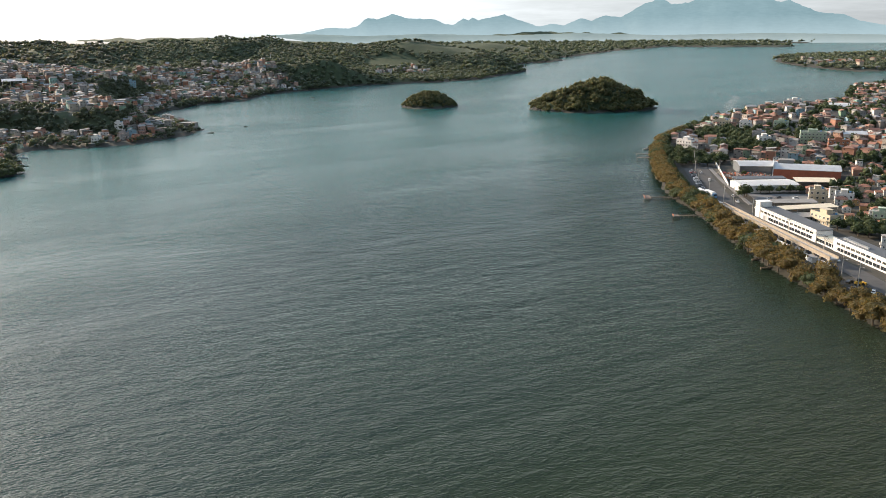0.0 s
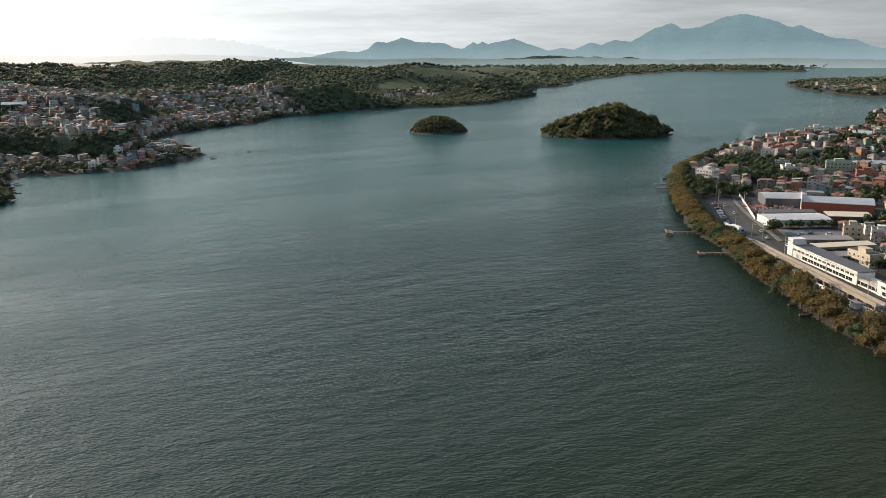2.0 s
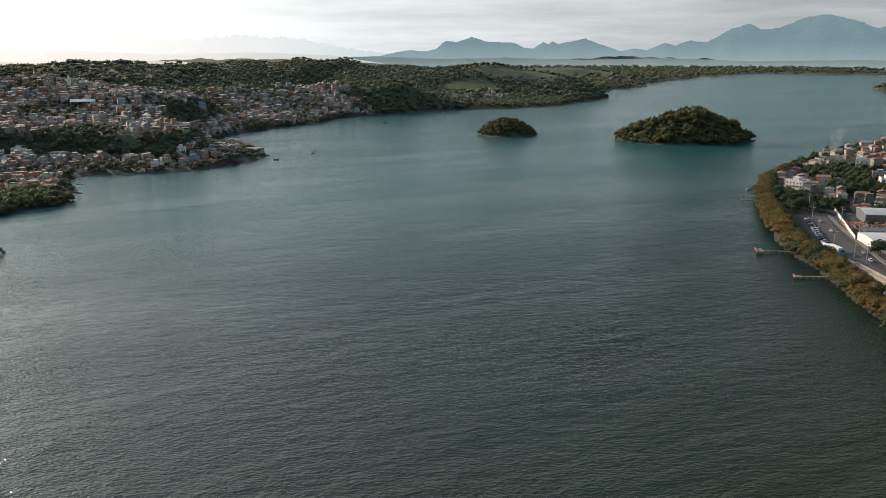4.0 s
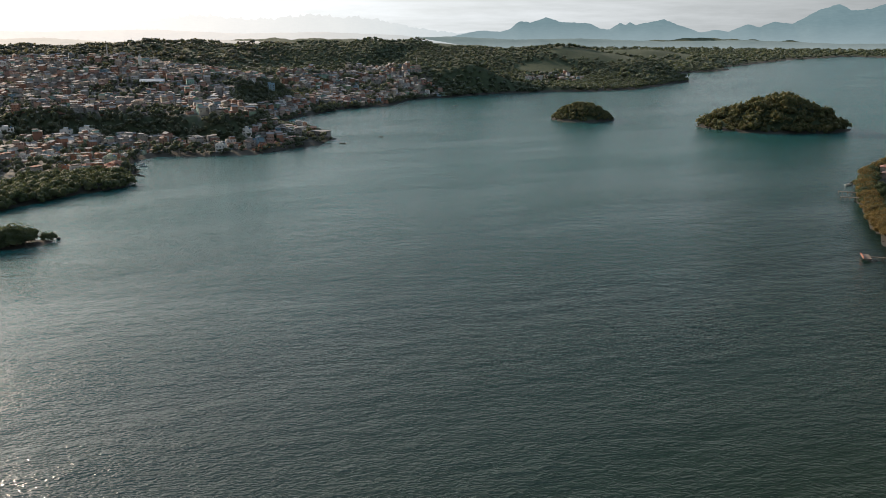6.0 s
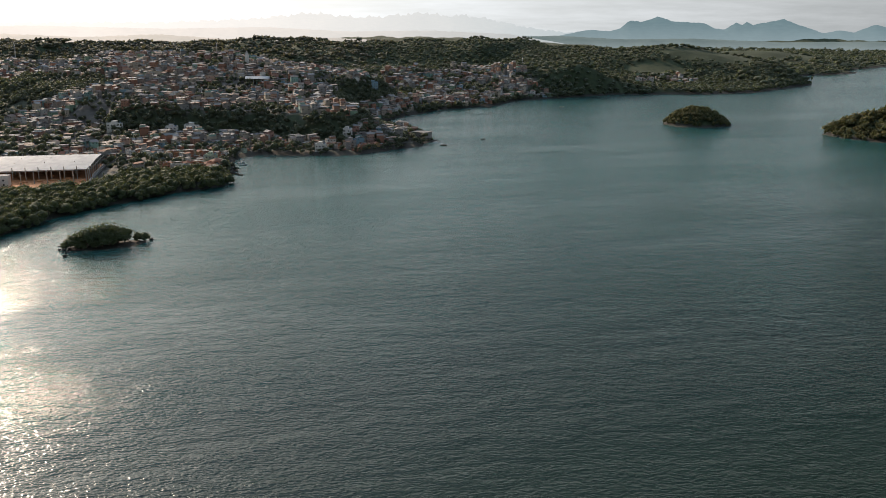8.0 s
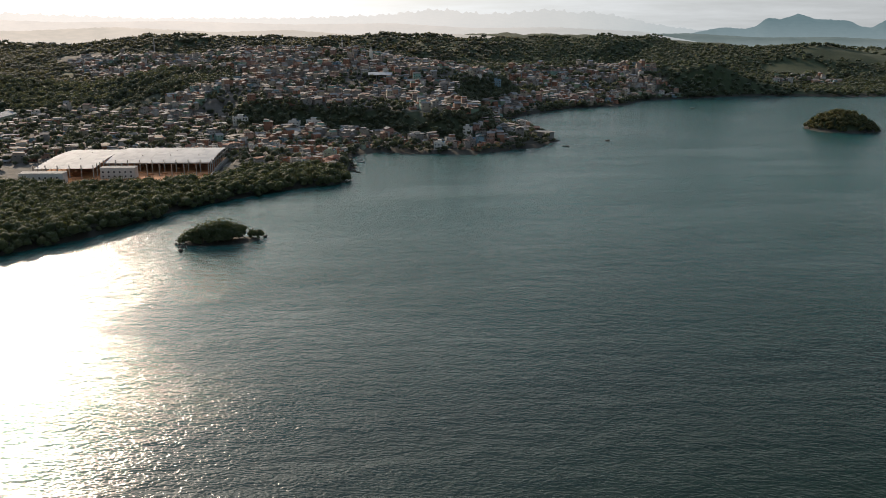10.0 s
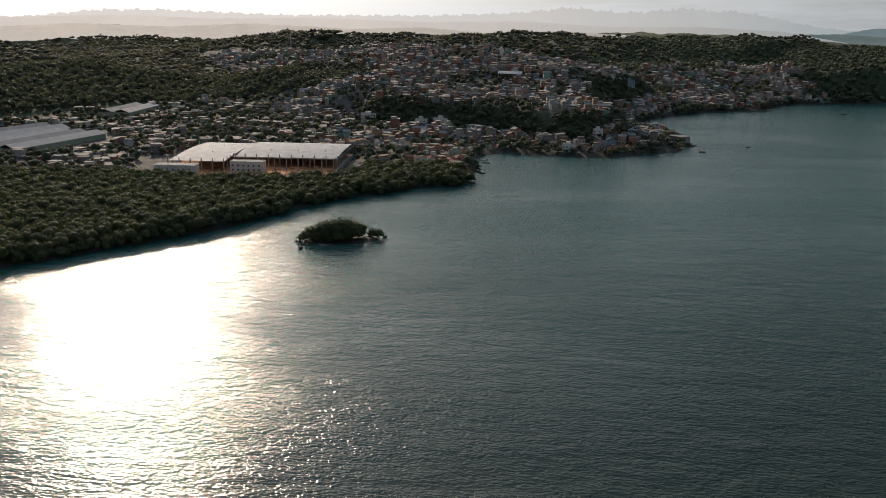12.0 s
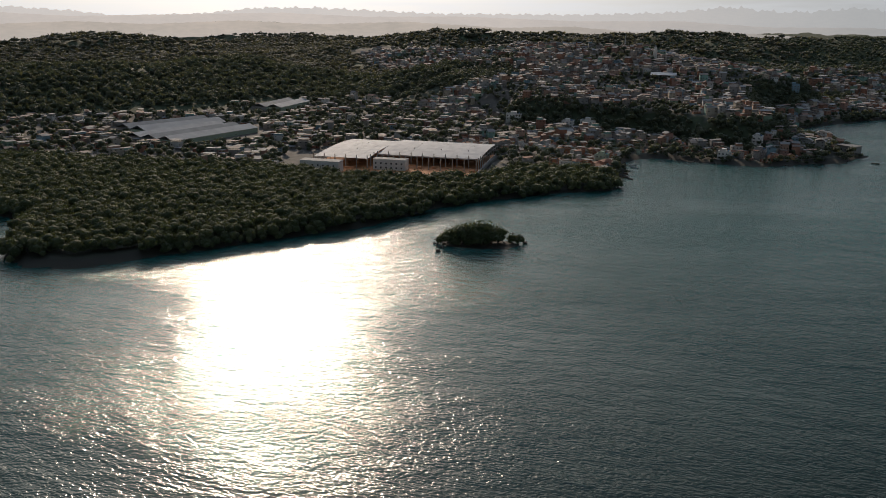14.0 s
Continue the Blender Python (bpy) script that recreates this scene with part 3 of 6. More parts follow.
def crown(rng, lobes, leaf, count):
    """Leaf clumps over several lobes (centre x y z, radii) round darker hearts: vertices and quads."""
    lobes = np.array(lobes, float)
    area = lobes[:, 3] * lobes[:, 4]
    which = rng.choice(len(lobes), count, p=area / area.sum())
    d = rng.normal(size=(count, 3))
    d /= np.linalg.norm(d, axis=1)[:, None]
    d[:, 2] = np.where(d[:, 2] < -0.35, -d[:, 2] * 0.6, d[:, 2])
    L = lobes[which]
    rad = np.stack([L[:, 3], L[:, 3], L[:, 4]], 1)
    c = L[:, :3] + d * rad * rng.uniform(0.84, 1.20, (count, 1))
    n = d + rng.normal(scale=0.45, size=(count, 3))
    n /= np.linalg.norm(n, axis=1)[:, None]
    s = np.cross(n, rng.normal(size=(count, 3)))
    s /= np.linalg.norm(s, axis=1)[:, None] + 1e-9
    u = np.cross(n, s)
    w = leaf * rng.uniform(0.6, 1.3, (count, 1))
    bend = n * w * 0.3
    v = np.stack([c - s * w - bend, c - u * w * 0.8, c + s * w - bend, c + u * w * 0.8], 1).reshape(-1, 3)
    f = np.arange(count * 4).reshape(-1, 4)
    hv, hf, k = [], [], len(v)
    for x, y, z, rx, rz in lobes:
        core = CORE_V * np.array((rx, rx, rz)) * 0.84 * rng.uniform(0.84, 1.12, (len(CORE_V), 1)) + (x, y, z)
        hv.append(core)
        hf.append(CORE_F + k)
        k += len(core)
    return np.concatenate([v] + hv), np.concatenate([f] + hf)


def core_shape():
    v = [(0, 0, 1.0), (0, 0, -0.8)]
    for z, r in ((0.6, 0.8), (-0.25, 0.97)):
        v += [(r * math.cos(q), r * math.sin(q), z) for q in np.linspace(0, 6.2832, 6, endpoint=False)]
    f = []
    for j in range(0, 6, 2):
        a, b, c = 2 + j, 2 + (j + 1) % 6, 2 + (j + 2) % 6
        f.append((0, a, b, c))
        f.append((1, c + 6, b + 6, a + 6))
    f += [(2 + j, 8 + j, 8 + (j + 1) % 6, 2 + (j + 1) % 6) for j in range(6)]
    return np.array(v), np.array(f)


CORE_V, CORE_F = core_shape()


def tree_lobes(rng, height, width, n, low=0.0):
    """Lobes of a broad crown; low 1 brings it down to the ground like a bush."""
    out = [(0, 0, height * (0.66 - 0.14 * low), width * 0.34, height * (0.26 + 0.16 * low))]
    for k in range(n):
        q = 6.2832 * k / n + rng.uniform(-0.4, 0.4)
        r = width * rng.uniform(0.20, 0.34)
        out.append((r * math.cos(q), r * math.sin(q), height * (rng.uniform(0.46, 0.76) - low * rng.uniform(0.10, 0.36)), width * rng.uniform(0.16, 0.26), height * rng.uniform(0.14, 0.24)))
    return out


def tree_meshes(seed, height, width, mat, leaf=0.55, count=260, low=0.0, lobes_n=7):
    """Trunk with limbs, and crown."""
    rng = np.random.RandomState(seed)
    lobes = tree_lobes(rng, height, width, lobes_n, low)
    t = Lump()
    lean = rng.uniform(-0.06, 0.06, 2) * height
    t.tube([(0, 0, -0.6), (lean[0] * 0.4, lean[1] * 0.4, height * 0.25), (lean[0], lean[1], height * 0.6)],
           [height * 0.035, height * 0.026, height * 0.012])
    for x, y, z, rx, rz in lobes[1:6]:
        t.tube([(lean[0] * 0.5, lean[1] * 0.5, height * 0.28), (x * 0.5, y * 0.5, z - rz * 0.7), (x * 0.9, y * 0.9, z)],
               [height * 0.016, height * 0.011, height * 0.005], 5)
    v, f = crown(rng, lobes, leaf, count)
    return t.mesh("trunk", [M_BARK]), mesh("crown", v, f, [mat])


def tree_thing(meshes, x, y, z, turn, size, label, group, name="tree"):
    ob = new(name)
    ob.matrix_basis = pose(x, y, z, 0, 0, turn) @ Matrix.Diagonal((size, size, size, 1))
    part("trunk", meshes[0], ob)
    part("crown", meshes[1], ob)
    return tagged(ob, label, "tree", group)


def woods(name, places, mat, label, seed=1, leaf=0.8, count=70, kinds=6, wide=1.0, lumps=4):
    """Many trees as one mass: places are rows of x, y, z, height."""
    rng = np.random.RandomState(seed)
    forms = []
    for k in range(kinds):
        lobes = tree_lobes(rng, 1.0, 0.95 * wide, lumps, 0.5)
        forms.append(crown(rng, lobes, leaf / 9.0, count))
    vs, fs, n = [], [], 0
    for x, y, z, h in places:
        v, f = forms[rng.randint(kinds)]
        q = rng.uniform(0, 6.2832)
        c, s = math.cos(q), math.sin(q)
        w = h * rng.uniform(0.85, 1.2)
        vs.append(np.stack([(v[:, 0] * c - v[:, 1] * s) * w + x, (v[:, 0] * s + v[:, 1] * c) * w + y, v[:, 2] * h * 1.12 + z - 0.22 * h], 1))
        fs.append(f + n)
        n += len(v)
    return tagged(new(name, mesh(name, np.concatenate(vs), np.concatenate(fs), [mat], smooth=True)), label, "trees", kind="stuff")


def scatter(seed, x0, x1, y0, y1, step, keep):
    """Jittered grid of ground points for which keep(x, y, h, d) holds: rows of x, y, h."""
    rng = np.random.RandomState(seed)
    gx, gy = np.meshgrid(np.arange(x0, x1, step), np.arange(y0, y1, step))
    gx = gx.ravel() + rng.uniform(-0.42, 0.42, gx.size) * step
    gy = gy.ravel() + rng.uniform(-0.42, 0.42, gy.size) * step
    h, d = land(gx, gy)
    ok = keep(gx, gy, h, d)
    return np.stack([gx[ok], gy[ok], h[ok]], 1)


def oval(x, y, cx, cy, rx, ry, turn=0.0):
    c, s = math.cos(radians(turn)), math.sin(radians(turn))
    return (((x - cx) * c + (y - cy) * s) / rx) ** 2 + ((-(x - cx) * s + (y - cy) * c) / ry) ** 2 < 1


# ---- houses ----


def house_lump(rng, pitched):
    """One small town house as quads: 0 wall, 1 roof, 2 glass, 3 concrete. Returns lump and size."""
    w, d = rng.uniform(6.5, 11), rng.uniform(6.5, 10)
    floors = rng.choice([1, 2, 2, 3, 3, 4], p=[0.2, 0.25, 0.2, 0.2, 0.1, 0.05])
    h = 3.0 * floors
    g = Lump()
    g.box(-w / 2, -d / 2, -5, w / 2, d / 2, h, 0)
    kind = rng.choice(5, p=pitched)
    if kind == 4:
        g.hip(-w / 2, -d / 2, h, w / 2, d / 2, min(w, d) * 0.24, 0.6, 0.18, 1)
    elif kind == 0:
        g.gable(-w / 2, -d / 2, h, w / 2, d / 2, d * 0.2, 0.5, 0.2, 1)
    elif kind == 1:
        g.box(-w / 2 - 0.3, -d / 2 - 0.3, h, w / 2 + 0.3, d / 2 + 0.3, h + 0.25, 3)
        g.box(-w / 2 + 0.4, -d / 2 + 0.4, h + 0.2, w * 0.1, d / 2 - 0.4, h + 2.6, 0)
        g.box(-w / 2 + 0.1, -d / 2 + 0.1, h + 2.6, w * 0.1 + 0.3, d / 2 - 0.1, h + 2.8, 1)
    elif kind == 2:
        g.box(-w / 2 - 0.2, -d / 2 - 0.2, h, w / 2 + 0.2, d / 2 + 0.2, h + 0.3, 3)
        for a, b in ((-1, 1), (1, 1), (1, -1), (-1, -1)):
            g.box(a * w * 0.42 - 0.12, b * d * 0.42 - 0.12, h + 0.3, a * w * 0.42 + 0.12, b * d * 0.42 + 0.12, h + 2.4, 3)
        v = box_v(-w / 2 - 0.3, -d / 2 - 0.3, h + 2.4, w / 2 + 0.3, d / 2 + 0.3, h + 2.55)
        v[[2, 3, 6, 7], 2] += 0.8
        g.add(v, BOX_F, 1)
    else:
        v = box_v(-w / 2 - 0.4, -d / 2 - 0.4, h, w / 2 + 0.4, d / 2 + 0.4, h + 0.2)
        v[[1, 2, 5, 6], 2] += 0.12 * w
        g.add(v, BOX_F, 1)
        g.box(-w / 2 + 0.05, -d / 2 + 0.05, h - 0.1, w / 2 - 0.05, d / 2 - 0.05, h + 0.05, 0)
    for fl in range(floors):
        for side in range(4):
            span = w if side % 2 == 0 else d
            for k in range(max(1, int(span / 3.2))):
                if rng.rand() < 0.55:
                    continue
                u = (k + 0.5) / max(1, int(span / 3.2)) * span - span / 2
                z0 = fl * 3.0 + 1.0
                e = 0.04
                if side == 0:
                    g.box(u - 0.6, -d / 2 - e, z0, u + 0.6, -d / 2 + 0.1, z0 + 1.2, 2)
                elif side == 2:
                    g.box(u - 0.6, d / 2 - 0.1, z0, u + 0.6, d / 2 + e, z0 + 1.2, 2)
                elif side == 1:
                    g.box(w / 2 - 0.1, u - 0.6, z0, w / 2 + e, u + 0.6, z0 + 1.2, 2)
                else:
                    g.box(-w / 2 - e, u - 0.6, z0, -w / 2 + 0.1, u + 0.6, z0 + 1.2, 2)
    return g


def far_houses(name, places, label, seed, kinds=26, size=1.0, tall=1.0, pitched=(0.2, 0.25, 0.25, 0.2, 0.1), roofs=None):
    rng = np.random.RandomState(seed)
    forms = [house_lump(rng, pitched) for k in range(kinds)]
    forms = [(np.concatenate(g.v), np.concatenate(g.f), np.concatenate(g.i)) for g in forms]
    vs, fs, ix, n = [], [], [], 0
    for x, y, z in places:
        v, f, i = forms[rng.randint(kinds)]
        q = 0.6 + 0.5 * math.sin(x * 0.011) + 0.5 * math.cos(y * 0.009) + rng.randint(4) * 1.5708 + rng.uniform(-0.15, 0.15)
        c, s = math.cos(q), math.sin(q)
        k = size * rng.uniform(0.8, 1.12)
        vs.append(np.stack([(v[:, 0] * c - v[:, 1] * s) * k + x, (v[:, 0] * s + v[:, 1] * c) * k + y, v[:, 2] * k * tall * rng.uniform(0.9, 1.1) + z], 1))
        fs.append(f + n)
        ix.append(i)
        n += len(v)
    me = mesh(name, np.concatenate(vs), np.concatenate(fs), [M_WALL_I, roofs or M_ROOF_I, M_GLASS, M_CONC], np.concatenate(ix))
    return tagged(new(name, me), label, "houses", kind="stuff")

# ---- vegetation masses ----
def place_trees(seed, zone, step, low, high, keep):
    rng = np.random.RandomState(seed + 100)
    p = scatter(seed, *zone, step, keep)
    return [(x, y, z, rng.uniform(low, high)) for x, y, z in p]


def near_line(x, y, pts, wide):
    """Whether a place lies within so many metres of a line."""
    best = np.full(np.shape(x), 1e9)
    for (ax, ay), (bx, by) in zip(pts, pts[1:]):
        s = np.clip(((x - ax) * (bx - ax) + (y - ay) * (by - ay)) / ((bx - ax) ** 2 + (by - ay) ** 2), 0, 1)
        best = np.minimum(best, np.hypot(x - ax - s * (bx - ax), y - ay - s * (by - ay)))
    return best < wide


MANG = [(-960, 144), (-524, 379), (-456, 338), (-408, 408), (-394, 504), (-386, 612), (-348, 696), (-360, 727), (-396, 734), (-425, 690), (-428, 640), (-480, 585), (-546, 560),
        (-624, 504), (-768, 420)]


def site_front(x, y):
    """The cleared strip before the building site."""
    u, v = (x + 462) * 0.871 + (y - 684) * 0.491, -(x + 462) * 0.491 + (y - 684) * 0.871
    return (u > -126) & (u < 16) & (v > -60)


mang = place_trees(11, (-960, -340, 144, 770), 6.2, 7.5, 11.5, lambda x, y, h, d: (signed(x, y, MANG) > -3) & (d > -4.0) & ~site_front(x, y))
mang = [(x, y, max(z, -0.2), t) for x, y, z, t in mang]
woods("mangrove_forest", mang, M_LEAF_MANG, "dense dark green mangrove forest along the river bank", 3, 0.50, 84, 8, 1.25, 2)
isle_trees = place_trees(12, (110, 300, 1100, 1260), 5.6, 6, 11.5, lambda x, y, h, d: oval(x, y, 205, 1182, 83, 58.5, -3) & (h > -2.0))
isle_trees = [(x, y, max(z, 0.0), t) for x, y, z, t in isle_trees]
isle_trees = [(x, y, z, t * (0.75 + 0.5 * (math.sin(x * 0.21) * math.sin(y * 0.17) > 0.1))) for x, y, z, t in isle_trees]
woods("island_woods", isle_trees, M_LEAF_ISLE, "dense trees covering a round rocky river island", 5, 0.8, 100)
isle_small = place_trees(13, (-60, 25, 1195, 1285), 4.8, 5, 8.5, lambda x, y, h, d: oval(x, y, -17, 1240, 39, 38) & (h > -2.0))
isle_small = [(x, y, max(z, 0.0), t) for x, y, z, t in isle_small]
woods("small_island_woods", isle_small, M_LEAF_ISLE, "low trees covering a small round river island", 6, 0.7, 90)


def factories(x, y):
    return oval(x, y, -736, 625, 66, 62) | oval(x, y, -800, 625, 34, 62) | oval(x, y, -856, 805, 44, 30, 118)


def wooded(x, y, h, d):
    t = town_cover(x, y, d)
    r = np.sin(x * 0.011 + 1.3) * np.sin(y * 0.014) + 0.5 * np.sin(x * 0.026 + y * 0.019)
    return (d > 1) & (t < 0.35) & (r > -1.2) & (x < 300) & ((np.hypot(x, y) > 1250) | (x < -900)) & ~((x > -850) & (y < 1250)) & ~GRASS(x, y)


def GRASS(x, y):
    return oval(x, y, 15, 2110, 120, 60, 10) | oval(x, y, -110, 2000, 60, 40) | oval(x, y, 150, 2230, 70, 50, 30)


far = place_trees(14, (-1700, 300, 380, 1600), 11.5, 7, 12, wooded)
near_woods = [p for p in far if math.hypot(p[0], p[1]) < 1520]
woods("hill_woods", near_woods, M_LEAF_WOOD, "dark woodland over the low hills behind the town", 7, 1.5, 20, 6, 1.6, 2)
far = [p for p in far if math.hypot(p[0], p[1]) >= 1520]


def sunward(p):
    return p[0] < -0.45 * p[1] + 330 * np.sin(p[0] * 12.9 + p[1] * 7.3) + 90 * np.sin(p[1] * 0.02)


sunny = [p for p in far if sunward(p)][::2] + place_trees(19, (-2300, -700, 1550, 2600), 20.0, 9, 14, lambda x, y, h, d: wooded(x, y, h, d) & sunward((x, y))) + place_trees(
    20, (-2400, -1700, 500, 1550), 23.0, 9, 14, wooded)
woods("distant_woods_sunward", sunny, M_WOODS_SUN, "wooded ridges with leaves tinted for bright evening haze", 27, 2.2, 9, 6, 2.3, 1)
north = [p for p in far if not sunward(p)] + place_trees(26, (-1200, 300, 1600, 2600), 12.5, 6, 10.5, lambda x, y, h, d: wooded(x, y, h, d) & ~sunward((x, y)))
woods("distant_woods", north, M_WOODS_NORTH, "woodland with a haze-like leaf sheen over distant low hills", 28, 1.7, 8, 6, 1.7, 1)


def delta(x, y, h, d):
    return (d > -4) & (y > 1900) & (h < 24) & (np.abs(x) < y * 0.62) & ~((x < 300) & (y < 2700) & (d > 260)) & (x > -400)


bush = place_trees(15, (-400, 2900, 1900, 4900), 35.0, 9, 15, delta)
woods("delta_mangroves", bush, M_WOODS_NORTH, "flat mangrove woods along the far river arms", 8, 2.2, 10, 5, 2.4, 1)
flat_bush = place_trees(16, (-200, 330, 1680, 2200), 10.0, 5, 8, lambda x, y, h, d: (d > 0) & (d < 240) & (h < 16) & (y > 1850 - 0.9 * (x + 200)) & ~GRASS(x, y))
woods("cape_mangroves", flat_bush, M_LEAF_MANG, "low green mangroves on the flat cape", 9, 1.1, 24, 6, 1.4, 2)


def LEFT_WOOD(x, y):
    """A wooded gully between the upper town's two halves."""
    return oval(x, y, -835, 1030, 120, 52, 20)


slope = place_trees(17, (-1000, -280, 820, 1500), 5.8, 5, 10, lambda x, y, h, d: (d > 5) & (
    ((np.abs(signed(x, y, TERRACE) - 16) < 18) & (x > -622)) | LEFT_WOOD(x, y) | near_line(x, y, [(-300, 950), (-330, 1000), (-400, 1110), (-440, 1200)], 14)) & (np.sin(x * 0.05) + np.sin(y * 0.043 + 1) > -1.6))
woods("slope_woods", slope, M_LEAF_WOOD, "dark trees on the steep slope through the town", 10, 1.0, 25, 6, 1.2, 2)
yard = place_trees(18, (-1250, -200, 400, 1640), 11.8, 5.0, 10.5, lambda x, y, h, d: (d > 4) & (signed(x, y, MANG) < -4) & (town_cover(x, y, d) > 0.15)
                   & ~oval(x, y, -515, 650, 88, 72, 30) & ~factories(x, y) & ((np.sin(x * 0.021 + 2) * np.sin(y * 0.027) > 0.05) | (np.sin(x * 0.033 + 1) * np.sin(y * 0.029 + 2) > 0.2) | ((x < -560) & (y < 900)) | ((x < -760) & (y > 700) & (signed(x, y, UPPER) < 0))))
woods("yard_trees", yard, M_LEAF_WOOD, "garden trees scattered between the town houses", 12, 1.2, 12, 6, 1.25, 2)
fringe = place_trees(29, (-420, -90, 690, 1720), 5.4, 3, 7, lambda x, y, h, d: (d > 0.2) & (d < 10) & (np.hypot(x + 288, y - 999) > 17) & (np.sin(x * 0.05 + y * 0.06) > -0.75))
woods("shore_bushes", fringe, M_LEAF_WOOD, "green bushes along the town's waterfront", 30, 0.9, 40, 6, 1.2, 2)


# ---- houses ----
def solid(*boxes, name="mesh", mats=()):
    g = Lump()
    for b in boxes:
        g.box(*b)
    return g.mesh(name, mats)


PAINT = {k: plain(k + "_plaster", c, 0.85, 0.0, 0.16, 0.9) for k, c in dict(
    white=(0.68, 0.66, 0.62), cream=(0.52, 0.45, 0.33), grey=(0.30, 0.285, 0.27), pale_green=(0.36, 0.43, 0.33), ochre=(0.46, 0.30, 0.13),
    sky_blue=(0.26, 0.38, 0.45), salmon=(0.46, 0.27, 0.20)).items()}
PAINT["brick"] = plain("bare_brick", (0.33, 0.15, 0.085), 0.9, 0.0, 0.3, 1.4)
M_TILE = plain("clay_roof_tile", (0.25, 0.12, 0.075), 0.9, 0.0, 0.35, 0.8)
M_FIBRE = plain("fibre_cement_sheet", (0.22, 0.21, 0.195), 0.9, 0.0, 0.3, 0.5)
M_TANK = plain("blue_plastic_tank", (0.10, 0.24, 0.42), 0.5, 0.0, 0.1, 1.0)


def window_mesh():
    """A frame standing proud of the wall round a dark pane set back in it, facing -y."""
    def ring(w, z0, z1, y):
        return [(-w, y, z0), (w, y, z0), (w, y, z1), (-w, y, z1)]
    v = ring(0.74, -0.10, 1.36, 0.1) + ring(0.74, -0.10, 1.36, -0.10) + ring(0.62, 0.0, 1.25, -0.10) + ring(0.62, 0.0, 1.25, -0.02)
    f = [(a + k, a + (k + 1) % 4, a + 4 + (k + 1) % 4, a + 4 + k) for a in (0, 4, 8) for k in range(4)] + [(12, 13, 14, 15)]
    return mesh("window", v, f, [M_WHITE, M_GLASS], [0] * 12 + [1])


def pane_mesh():
    """Two dark sashes side by side in a thin middle bar."""
    g = Lump().box(-0.60, -0.05, 0.02, -0.04, 0.0, 1.23, 0).box(0.04, -0.05, 0.02, 0.60, 0.0, 1.23, 0).box(-0.04, -0.07, 0.0, 0.04, 0.0, 1.25, 1)
    return g.mesh("pane", [M_GLASS, M_WHITE])


WINDOW = window_mesh()
PANE = pane_mesh()
DOOR = Lump().box(-0.5, -0.05, 0, 0.5, 0.1, 2.1, 0).box(-0.58, -0.09, 0, -0.5, 0.1, 2.18, 1).box(0.5, -0.09, 0, 0.58, 0.1, 2.18, 1).box(
    -0.5, -0.09, 2.1, 0.5, 0.1, 2.18, 1).mesh("door", [M_WOOD, M_WHITE])


def tank_mesh():
    g = Lump()
    g.tube([(0, 0, 0), (0, 0, 0.1), (0, 0, 0.9), (0, 0, 1.05), (0, 0, 1.2)], [0.55, 0.62, 0.7, 0.66, 0.05], 10)
    return g.mesh("water_tank", [M_TANK])


TANK = tank_mesh()


